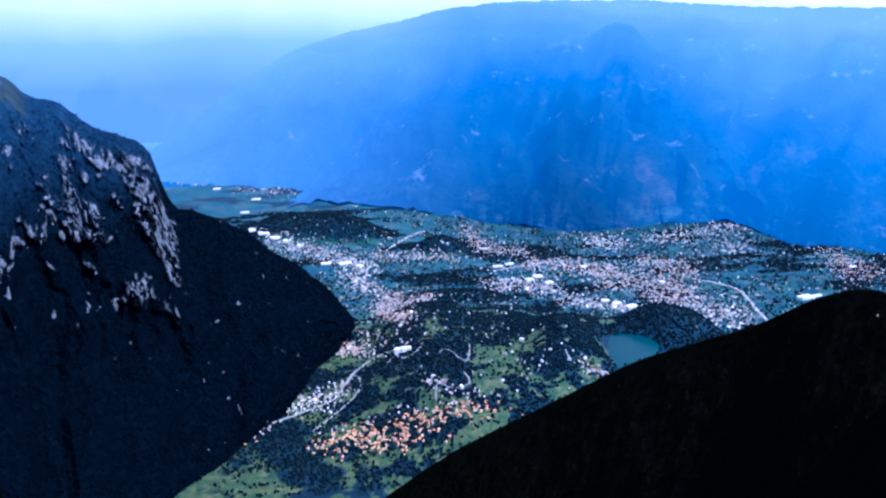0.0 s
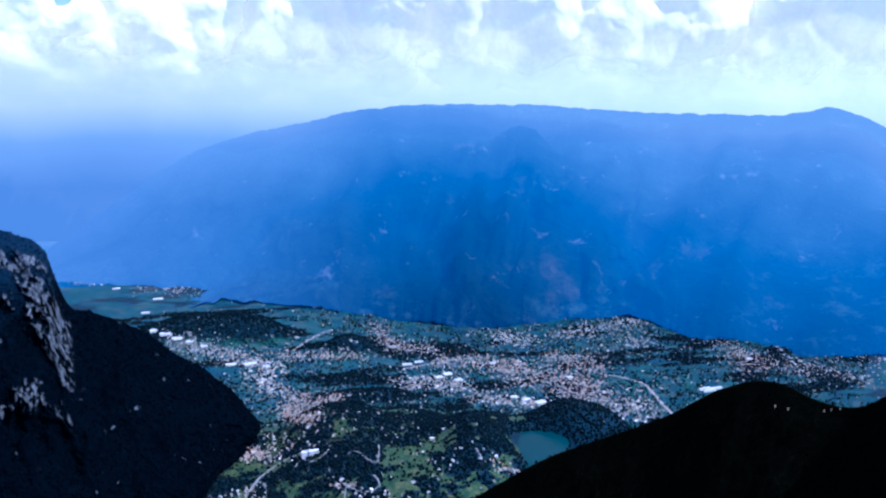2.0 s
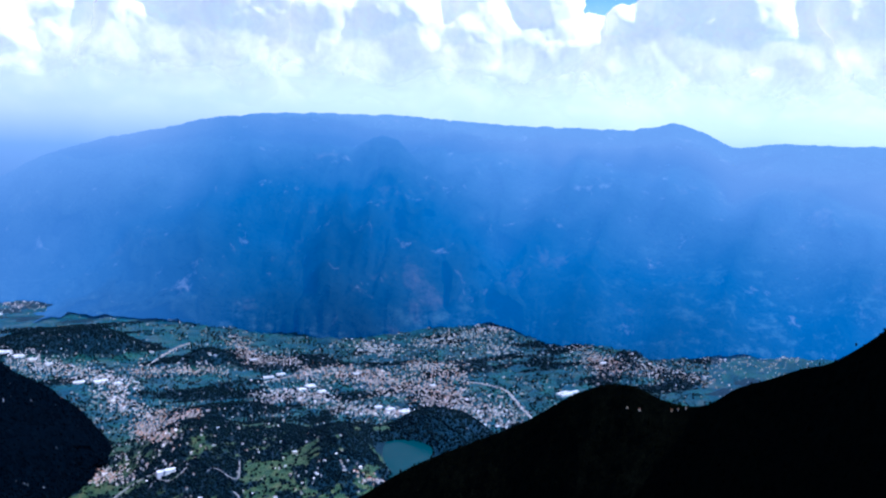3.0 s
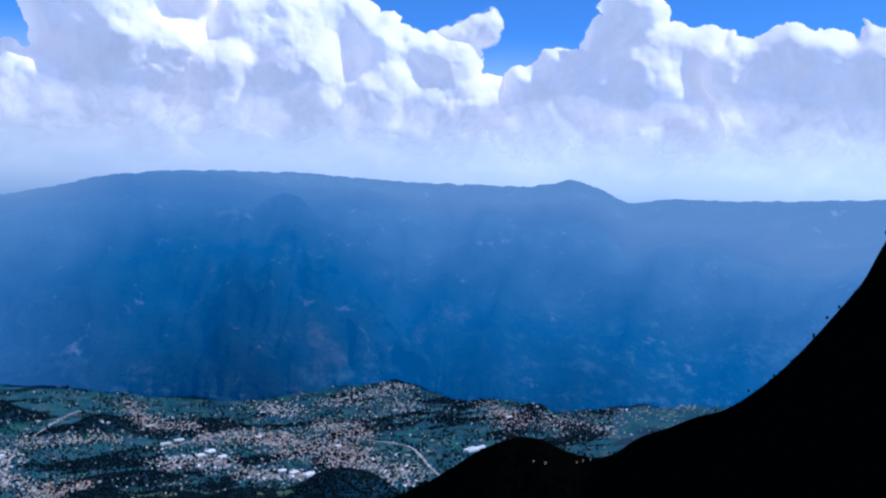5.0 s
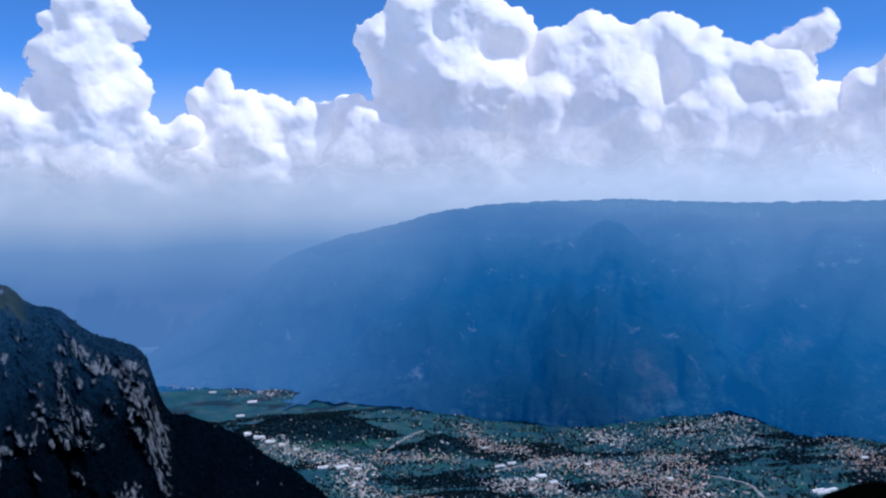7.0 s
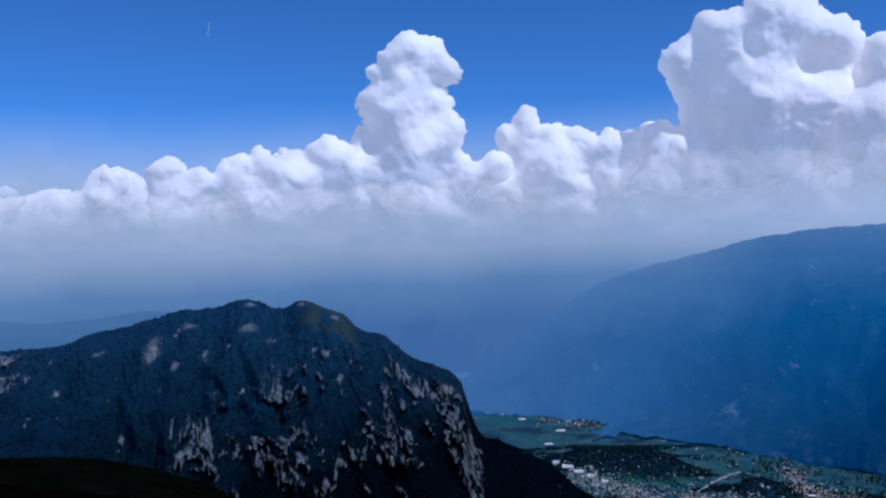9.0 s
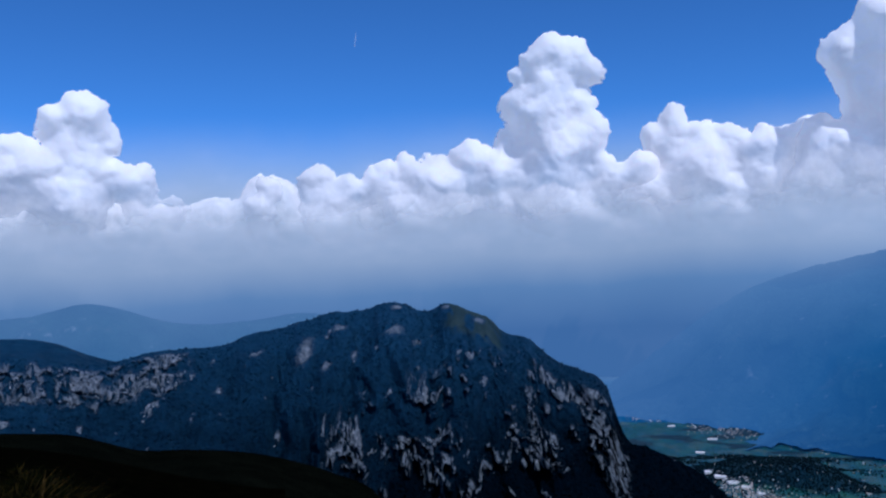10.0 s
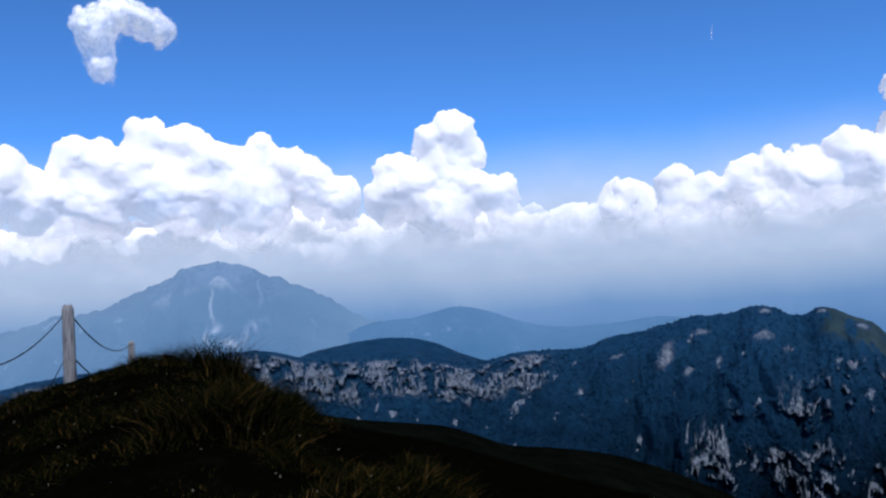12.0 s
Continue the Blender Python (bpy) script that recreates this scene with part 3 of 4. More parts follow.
def cumulus(lobes, label, distance=4720.0, step=0.065, thin=0.0, dense=0.85):
    """A heaped cloud: large lobes beset with ever smaller round heads."""
    L = pairs(lobes)
    b0, b1 = (L[:, 0] - L[:, 2]).min() - 1.2, (L[:, 0] + L[:, 2]).max() + 1.2
    e0, e1 = max((L[:, 1] - L[:, 2]).min() - 1.2, 0.6), (L[:, 1] + L[:, 2]).max() + 1.2
    E, B = np.meshgrid(np.arange(e0, e1, step), np.arange(b0, b1, step), indexing="ij")
    wb = B + 1.5 * (fbm(B / 1.9, E / 1.9, 101, 4) - 0.5)
    we = E + 1.5 * (fbm(B / 1.9, E / 1.9, 109, 4) - 0.5)
    bulge = 0.34 * domes(wb / 1.1 + 4, we / 1.1, 141) + 0.26 * domes(wb / 0.55, we / 0.55 + 8, 143) + 0.14 * domes(B / 0.26, E / 0.26, 145) - 0.52
    total = np.zeros(B.shape)
    for b, e, r in L:
        dy = we - e
        rho = np.hypot((wb - b) * math.cos(math.radians(e)), np.where(dy < 0, dy * 0.72, dy)) - bulge
        total += np.exp(3.4 * np.where(rho < r, np.sqrt(np.clip(r * r - rho * rho, 0, None)), 1.4 * (r - rho)))
    F = np.log(total + 1e-12) / 3.4
    body = np.clip(F + 0.5, 0, 1)
    F = F - 1.2 - thin + 0.5 * (fbm(B / 1.1, E / 1.1, 137, 4) - 0.5) + 0.9 * body * domes(wb / 3.1 + 3, we / 2.6, 119)
    fine = body * (0.6 * domes(wb / 1.5, we / 1.5, 113) + 0.34 * domes(wb / 0.62 + 9, we / 0.62, 127) + 0.24 * domes(wb / 0.30, we / 0.30 + 5, 131))
    S, heads = blurred(np.clip(F, -0.3, None), 50), blurred(fine, 6)
    F = F + fine + 0.3 * (fbm(B / 0.34, E / 0.34, 139, 3, 0.6) - 0.5)
    lean = np.minimum(distance - 260 - 12 * E, 4930 * np.cos(np.radians(E)))
    D = lean - 115.0 * np.clip(S + 0.42 * heads + 0.2, 0, None)
    x, y = polar(B, D)
    co = np.stack([x, y, EYE + D * np.tan(np.radians(E))], -1).reshape(-1, 3)
    n, m = B.shape
    i, j = np.meshgrid(np.arange(n - 1), np.arange(m - 1), indexing="ij")
    q = np.stack([i * m + j, i * m + j + 1, (i + 1) * m + j + 1, (i + 1) * m + j], -1).reshape(-1, 4)
    q = q[F.ravel()[q].max(1) > -0.6]
    used, inverse = np.unique(q, return_inverse=True)
    ob = raw_mesh("cumulus_cloud", co[used], inverse.reshape(q.shape), M_CLOUD, True, dense * F.ravel()[used])
    return tagged(ob, label, "cloud", "clouds over the far ranges", "structure")


cumulus("-2.8,11.3,1.8 -0.6,12.3,2.2 2.3,12.6,2.6 5.2,11.8,1.8 -2.1,8.4,1.8 1.2,8.8,3.3 4.5,7.6,3.0 -4.3,5.6,2.2 -1.4,4.8,2.6 2.6,4.8,2.6 -5.5,3.6,1.5", "tall white heaped cloud with a grey shaded side")
cumulus("11.0,10.9,1.8 8.8,9.6,2.2 13.5,9.8,2.2 15.9,10.7,1.7 17.2,8.9,2.2 19.6,8.1,2.0 22.2,7.9,2.2 12.4,6.7,3.7 7.4,6.1,3.3 17.6,5.4,3.3 21.8,4.9,3.0 24.4,6.1,1.8 8.8,3.9,1.8 14.1,3.8,2.2 19.2,3.7,2.2", "broad bank of dazzling white heaped cloud")
cumulus("22.5,9.7,1.0 23.6,10.3,0.9 24.8,10.8,0.7", "thin white cloud wisp blown off the bank", thin=-0.4, dense=0.45)
cumulus("34.0,11.3,2.0 32.4,9.7,1.7 36.1,8.9,2.2 38.4,8.9,1.8 29.4,7.7,1.8 31.2,7.0,2.6 34.9,6.3,3.3 27.7,6.3,1.7 26.3,5.2,1.8 38.5,5.5,2.2 28.5,4.0,1.5 32.0,3.8,1.8 35.7,3.5,1.8", "bright white cloud heap with a flat grey base")
cumulus("40.0,8.0,2.3 43.2,8.6,2.3 45.8,7.9,2.3 48.5,7.9,2.6 41.9,4.9,2.6 45.1,5.0,2.3 48.0,4.0,2.3 50.7,6.0,3.0 52.9,6.6,3.0 50.4,3.4,2.3 53.2,3.5,2.6", "glaring white cloud bank near the sun")
cumulus("-21.9,12.7,1.3 -20.2,12.4,1.4 -18.9,11.8,0.9 -23.6,11.6,0.8 -21.4,10.4,1.7 -23.2,10.0,1.2 -19.6,9.2,1.3 -21.8,8.5,1.9 -19.2,7.8,1.3 -23.6,7.4,1.3 -21.0,6.7,2.2 "
        "-21.6,5.6,2.4 -36.9,5.3,1.1 -40.1,4.8,0.8 -34.7,4.9,1.1 -30.9,6.1,1.0 -29.0,6.4,0.8 -27.1,6.5,1.1 -25.8,6.4,0.8 -32.4,5.2,1.4 -29.1,4.7,1.9 -24.9,5.0,2.1 -21.4,4.5,2.3 -18.0,5.1,1.5 -15.7,5.2,1.3 -36.5,3.6,1.5 -31.0,3.3,1.9 -25.3,2.7,1.9 -19.6,2.9,1.9 -40.8,3.5,1.1", "long pinkish white cloud bank with a tall mushroom tower")
cumulus("-13.6,8.0,1.0 -14.2,6.8,1.3 -12.0,6.8,1.3 -10.1,7.0,1.2 -8.4,6.1,1.5 -7.0,6.2,1.1 -5.7,6.9,0.7 -12.0,4.8,2.3 -8.4,4.6,1.7 -15.1,3.1,2.1 -10.3,2.9,1.9", "knobbly pinkish white cloud heap", distance=4800.0)
cumulus("-51.6,9.6,1.3 -50.7,8.6,1.0 -53.1,9.1,1.0 -52.1,7.5,1.5 -55.1,7.5,1.1 -56.5,7.3,0.8 -50.6,6.0,1.5 -48.7,5.7,1.1 -54.0,5.9,1.7 -46.3,4.1,1.0 -48.1,4.0,1.0 -52.2,4.5,1.9 -55.9,5.4,1.5", "small white cloud tower over the far hills")
cumulus("-71.2,10.0,1.1 -69.1,9.3,1.3 -73.7,8.1,1.6 -75.6,8.4,1.4 -71.8,7.7,1.9 -64.1,9.3,1.0 -62.7,8.2,1.3 -65.6,7.9,1.5 -67.8,8.0,1.9 -61.2,7.0,1.5 -59.4,5.8,1.5 -69.3,6.2,2.3 -65.0,6.0,2.3 -74.4,5.9,1.9 -78.2,6.7,1.5 -79.4,7.7,1.5 -81.2,8.1,1.5 -77.3,5.3,1.9 -81.9,6.1,2.3", "billowing white cloud heap over the rocky peak")
cumulus("-74.4,17.0,1.1 -73.2,17.3,1.1 -72.0,17.3,1.0 -70.9,16.9,0.8 -70.0,16.3,0.6 -74.0,16.0,1.0 -73.6,15.1,0.9 -73.6,14.2,0.7", "small torn white cloud high in blue sky", thin=-0.3, dense=0.26)
low_bank = " ".join("%.1f,%.1f,%.1f" % (b, 2.5 + 0.5 * math.sin(b * 1.7) + 0.5 * math.sin(b * 0.6 + 1), 2.0 + 0.4 * math.sin(b * 2.3)) for b in range(-84, -13, 2))
cumulus(low_bank, "low hazy cloud bank along the horizon", distance=5180.0)
sunward_bank = " ".join("%.1f,%.1f,%.1f" % (b, 3.4 + 0.4 * math.sin(b * 1.1) + 0.3 * math.sin(b * 0.45 + 2), 2.3 + 0.3 * math.sin(b * 1.9)) for b in range(-14, 60, 2))
cumulus(sunward_bank, "grey flat cloud base below the white heaps", distance=5180.0)


# ---------------------------------------------------------------- the valley: water, roads, houses, trees
def to_ground(bearing, elevation):
    """Where the line of sight from the summit meets the valley."""
    b, e = np.asarray(bearing, float), np.tan(np.radians(-np.asarray(elevation, float)))
    d = EYE / e
    for _ in range(14):
        x, y = polar(b, d)
        d = d * 0.4 + 0.6 * (EYE - ground_z(x, y)) / e
    x, y = polar(b, d)
    return x, y, ground_z(x, y)


def plain(name, stops, scale, bump=0.0, rough=0.85, spec=0.2, island=False, chance=None, sheen=None):
    w = Mat(name)
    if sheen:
        # blue specular and sheen, painted in place of haze
        w.haze_gloss(sheen)
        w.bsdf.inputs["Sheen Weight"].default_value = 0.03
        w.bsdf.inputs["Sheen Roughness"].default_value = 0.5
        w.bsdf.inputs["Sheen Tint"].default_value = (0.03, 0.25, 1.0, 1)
    c = w.ramp(w.noise(scale, 5, 0.65), *stops)
    if island:
        g = w.node("ShaderNodeNewGeometry") if island == "island" else w.node("ShaderNodeObjectInfo")
        c = w.mix(0.88, c, w.ramp(g.outputs["Random Per Island" if island == "island" else "Random"], *chance))
    if bump:
        w.bump(w.noise(scale * 2, 4), bump)
    return w.finish(c, rough, spec)


WALLS = ((0.0, (0.72, 0.56, 0.32)), (0.35, (0.64, 0.48, 0.28)), (0.6, (0.78, 0.70, 0.55)), (0.85, (0.56, 0.40, 0.22)), (1.0, (0.84, 0.82, 0.76)))
ROOFS = ((0.0, (0.24, 0.16, 0.13)), (0.2, (0.36, 0.26, 0.21)), (0.35, (0.14, 0.12, 0.11)), (0.5, (0.36, 0.33, 0.31)), (0.62, (0.16, 0.16, 0.17)), (0.74, (0.50, 0.49, 0.47)), (0.84, (0.86, 0.86, 0.84)), (1.0, (0.92, 0.92, 0.91)))
OLD_ROOFS = ((0.0, (0.50, 0.17, 0.06)), (0.35, (0.58, 0.26, 0.10)), (0.55, (0.28, 0.13, 0.07)), (0.7, (0.60, 0.40, 0.20)), (0.82, (0.18, 0.16, 0.15)), (1.0, (0.72, 0.68, 0.62)))
TOWN_WALLS = ((0.0, (0.68, 0.62, 0.52)), (0.35, (0.58, 0.52, 0.44)), (0.6, (0.78, 0.76, 0.71)), (0.85, (0.54, 0.47, 0.38)), (1.0, (0.86, 0.85, 0.82)))
M_WALL = plain("plaster", ((0.3, (0.55, 0.5, 0.42)), (0.7, (0.72, 0.68, 0.6))), 0.5, island="object", chance=WALLS)
M_ROOF = plain("terracotta_tiles", ((0.3, (0.30, 0.12, 0.06)), (0.7, (0.46, 0.21, 0.12))), 0.8, 0.3, island="object", chance=OLD_ROOFS[:4] + ((1.0, (0.60, 0.30, 0.13)),))
TOWN_TILES = ((0.0, (0.44, 0.17, 0.08)), (0.3, (0.50, 0.26, 0.14)), (0.45, (0.20, 0.15, 0.13)), (0.6, (0.42, 0.37, 0.33)), (0.72, (0.17, 0.16, 0.16)), (0.85, (0.55, 0.52, 0.49)), (1.0, (0.82, 0.80, 0.77)))
M_OLD_ROOFS = plain("old_town_tiles", ((0.3, (0.34, 0.16, 0.10)), (0.7, (0.46, 0.25, 0.16))), 0.8, island="island", chance=TOWN_TILES)
M_WALLS = plain("town_plaster", ((0.3, (0.55, 0.5, 0.42)), (0.7, (0.72, 0.68, 0.6))), 0.5, island="island", chance=TOWN_WALLS)
M_ROOFS = plain("town_roofs", ((0.3, (0.30, 0.12, 0.06)), (0.7, (0.46, 0.21, 0.12))), 0.8, island="island", chance=ROOFS)
M_HALL = plain("pale_cladding", ((0.3, (0.62, 0.62, 0.60)), (0.7, (0.8, 0.8, 0.78))), 0.1)
M_FLAT = plain("pale_flat_roof", ((0.3, (0.60, 0.60, 0.58)), (0.7, (0.82, 0.81, 0.78))), 0.15, 0.1)
M_ROAD = plain("pale_asphalt", ((0.3, (0.22, 0.21, 0.20)), (0.7, (0.34, 0.33, 0.31))), 0.1)
M_TREE = plain("leaf_canopy", ((0.3, (0.003, 0.006, 0.004)), (0.7, (0.009, 0.014, 0.008))), 0.4, island="island",
               chance=((0.0, (0.001, 0.004, 0.006)), (0.5, (0.003, 0.009, 0.011)), (1.0, (0.010, 0.019, 0.014))), rough=0.8, spec=0.06, sheen=(0.08, 0.36, 1.0))


M_HIGH_TREE = forest_rock("high_wood", rocky=False)


def build_lake():
    w = Mat("lake_water")
    w.bump(w.noise(0.4, 4), 0.05, 0.4)
    w.finish(w.ramp(w.noise(0.01, 3), (0.3, (0.001, 0.036, 0.042)), (0.7, (0.002, 0.042, 0.048))), 0.25, 0.05)
    x0, y0 = polar(*LAKE)
    bm = bmesh.new()
    ring = []
    for k in range(72):
        a = 2 * math.pi * k / 72
        s = 1 + 0.10 * math.sin(3 * a + 1) + 0.05 * math.sin(7 * a)
        ring.append(bm.verts.new((x0 - 8 + 56 * s * math.cos(a) + 27 * s * math.sin(a), y0 + 8 + 106 * s * math.sin(a), 46.5)))
    bm.faces.new(ring)
    return tagged(part("lake", bm, w.m), "small teal mountain lake below wooded hills", "lake", kind="structure")


build_lake()


clear_ground = []    # where no tree stands


def ribbon(name, line, width, material, lift=0.9):
    p = pairs(line)
    x, y, _ = to_ground(p[:, 0], p[:, 1])
    pts = []
    for k in range(len(p) - 1):
        q = [np.array([x[max(0, min(len(p) - 1, k + o))], y[max(0, min(len(p) - 1, k + o))]]) for o in (-1, 0, 1, 2)]
        for u in np.linspace(0, 1, 40, endpoint=False):
            pts.append(0.5 * (2 * q[1] + (q[2] - q[0]) * u + (2 * q[0] - 5 * q[1] + 4 * q[2] - q[3]) * u ** 2 + (3 * q[1] - q[0] - 3 * q[2] + q[3]) * u ** 3))
    pts = np.array(pts)
    tan = np.gradient(pts, axis=0)
    tan /= np.linalg.norm(tan, axis=1)[:, None] + 1e-9
    side = np.column_stack([tan[:, 1], -tan[:, 0]]) * width * 0.36
    X = np.stack([pts[:, 0] - side[:, 0], pts[:, 0] + side[:, 0]])
    Y = np.stack([pts[:, 1] - side[:, 1], pts[:, 1] + side[:, 1]])
    clear_ground.extend(zip(pts[:, 0], pts[:, 1]))
    Z = ground_z(X, Y)
    Z = np.maximum(Z, Z.mean(0)) + lift
    return tagged(grid_mesh(name, X, Y, Z, material), "pale asphalt road winding through the valley", "road", kind="structure")


for line, width in (
        ("-15.50,-27.36 -11.98,-26.70 -9.19,-26.02 -7.18,-25.36 -6.15,-24.16 -5.53,-23.57 -3.91,-22.68 -1.90,-21.92", 7),
        ("-8.85,-27.37 -6.80,-26.09 -5.57,-25.08 -5.35,-24.19 -5.94,-23.91", 5),
        ("-3.32,-23.17 -2.79,-22.71 -1.91,-22.87 -0.90,-22.11", 5),
        ("0.11,-25.58 0.31,-24.50 1.33,-24.86 2.55,-24.49 2.14,-23.76", 3.5),
        ("2.52,-21.93 2.33,-23.03 0.91,-22.31 0.31,-22.49", 3),
        ("17.67,-16.80 19.33,-16.94 20.61,-17.24 21.57,-18.07 22.42,-18.82 23.4,-19.8", 11),
        ("-3.42,-15.74 -1.85,-14.82 -0.68,-14.37", 10),
        ("-5.03,-18.51 -4.81,-17.40 -4.41,-16.47", 7),
        ("4.05,-17.06 5.62,-16.72 7.18,-16.41 9,-16.2", 13),
        ("3.07,-17.71 4.46,-18.03", 11)):
    ribbon("road", line, width, M_ROAD)

# strips of town: two ends (bearing, elevation), half width, number of houses, old or mixed
VILLAGES = """-4.3 -19.20 -0.1 -19.04 0.53 130 o
-4.1 -19.84 -1.7 -20.07 0.49 110 o
-7.3 -22.11 -4.9 -22.39 0.34 75 o
-8.6 -20.58 -1.5 -21.92 0.83 55 m
-15.9 -27.32 -12.0 -26.42 0.6 36 o
-10.4 -25.86 -6.0 -24.71 0.53 70 m
-8.1 -28.19 -4.0 -27.80 0.8 42 o
-4.8 -28.02 -0.7 -27.53 0.8 40 o
-1.5 -26.81 4.2 -25.72 0.8 50 m
-0.7 -23.94 0.9 -24.86 0.38 16 o
0.9 -20.09 8.9 -21.73 1.5 18 m
4.6 -23.72 10.5 -22.01 1.4 18 m
10.6 -23.03 12.4 -23.52 0.26 14 o"""
VALLEY_TOWN = """-4.6 -15.98 1.7 -16.26 0.26 100 o
-6.2 -16.99 -3.9 -18.54 0.45 90 m
2.5 -15.38 6.4 -15.76 0.30 100 m
3.7 -17.89 8.8 -18.04 0.38 150 m
6.4 -16.44 13.0 -16.70 0.45 220 o
8.8 -18.78 15.4 -19.18 0.34 130 m
11.5 -17.23 17.9 -17.50 0.60 260 o
15.0 -18.22 21.3 -18.88 0.60 240 m
14.1 -15.89 17.8 -16.35 0.49 130 o"""
FAR_TOWNS = """-13.4 -11.21 -4.9 -12.22 0.34 130 m
-17.5 -10.75 -15.2 -10.98 0.11 22 m
-11.4 -14.80 -4.6 -16.73 0.45 230 m
1.9 -14.07 3.6 -15.56 0.38 75 o
10.2 -14.61 12.9 -15.04 0.38 90 m
14.4 -14.39 17.3 -14.01 0.38 80 m
17.3 -13.83 21.1 -12.98 0.45 120 m
18.8 -14.45 20.9 -14.69 0.38 45 m
25.4 -14.52 28.1 -15.29 0.57 150 o
28.4 -14.85 31.2 -15.29 0.45 60 m
30.9 -14.97 34.3 -15.39 0.38 50 m
36.8 -13.41 40.0 -13.16 0.30 30 m
31.5 -14.2 38.5 -14.0 0.45 55 m
23.0 -13.6 26.0 -14.0 0.3 30 m"""
rng = np.random.default_rng(21)
sites = []
for line in (VILLAGES + "\n" + VALLEY_TOWN + "\n" + FAR_TOWNS).splitlines():
    b1, e1, b2, e2, w, count, kind = line.split()
    b1, e1, b2, e2, w, count = float(b1), float(e1), float(b2), float(e2), float(w), int(int(count) * 2.3)
    u = rng.random(count)
    b = b1 + (b2 - b1) * u + rng.normal(0, 1.1, count) * w
    e = e1 + (e2 - e1) * u + rng.normal(0, 0.7, count) * w
    x, y, z = to_ground(b, e)
    for k in range(count):
        sites.append((float(x[k]), float(y[k]), float(z[k]), kind, math.hypot(x[k], y[k])))
u = rng.random(1300)
bx, by, bz = to_ground(rng.uniform(-12, 40, 1300), -12.9 - 7.0 * u ** 1.2)
sites += [(float(a), float(b), float(c), "m", math.hypot(a, b)) for a, b, c in zip(bx, by, bz)]
lake_x, lake_y = polar(*LAKE)
sites = [q for q in sites if math.hypot(q[0] - lake_x, q[1] - lake_y) > 130]
sites.sort(key=lambda q: q[4])
clear_ground.extend((q[0], q[1]) for q in sites)


def house_shape(w, l, h, roof, eave=0.5):
    """Walls with gables as one list of triangles, the roof's two slabs as another."""
    x, y, r = w / 2, l / 2, h + roof
    wall = np.array([(-x, -y, -2), (x, -y, -2), (x, y, -2), (-x, y, -2), (-x, -y, h), (x, -y, h), (x, y, h), (-x, y, h), (0, -y, r), (0, y, r)], float)
    wt = np.array([(0, 1, 5), (0, 5, 4), (1, 2, 6), (1, 6, 5), (2, 3, 7), (2, 7, 6), (3, 0, 4), (3, 4, 7), (4, 5, 8), (6, 7, 9)])
    k, t = roof / x, 0.25
    ex, ey = x + eave, y + eave
    low = h - eave * k
    roofv = np.array([(-ex, -ey, low), (0, -ey, r + 0.03), (ex, -ey, low), (-ex, ey, low), (0, ey, r + 0.03), (ex, ey, low),
                      (-ex, -ey, low + t), (0, -ey, r + t), (ex, -ey, low + t), (-ex, ey, low + t), (0, ey, r + t), (ex, ey, low + t)], float)
    rt = np.array([(6, 7, 10), (6, 10, 9), (7, 8, 11), (7, 11, 10), (0, 6, 9), (0, 9, 3), (8, 2, 5), (8, 5, 11), (0, 1, 7), (0, 7, 6), (1, 2, 8), (1, 8, 7), (3, 9, 10), (3, 10, 4), (4, 10, 11), (4, 11, 5)])
    return wall, wt, roofv, rt


NEAR_HOUSES = 260
prototypes = []
for k, (w, l, h, r) in enumerate(((3.0, 3.9, 2.7, 0.95), (3.3, 5.0, 2.9, 1.0), (2.7, 3.3, 2.3, 0.8), (3.6, 5.4, 3.4, 1.1), (2.6, 4.3, 2.5, 0.8))):
    wall, wt, roofv, rt = house_shape(w, l, h, r)
    home = new("house")
    raw_mesh("wall", wall, wt, M_WALL, False).parent = home
    raw_mesh("roof", roofv, rt, M_ROOF, False).parent = home
    tagged(home, ("plastered village house with a terracotta gable roof", "long cream village house under a tiled gable roof", "small pale cottage with a terracotta roof",
                  "tall three storey plastered house with tiled roof", "narrow old stone house with a reddish tiled roof")[k], "house", "village houses")
    prototypes.append(home)
for k, (x, y, z, kind, d) in enumerate(sites[:NEAR_HOUSES]):
    m = pose(x, y, z, 0, 0, rng.choice((20, 110, 65, 155)) + rng.normal(0, 9))
    if k < len(prototypes):
        prototypes[k].matrix_basis = m
    else:
        copy_thing(prototypes[rng.integers(len(prototypes))], m)


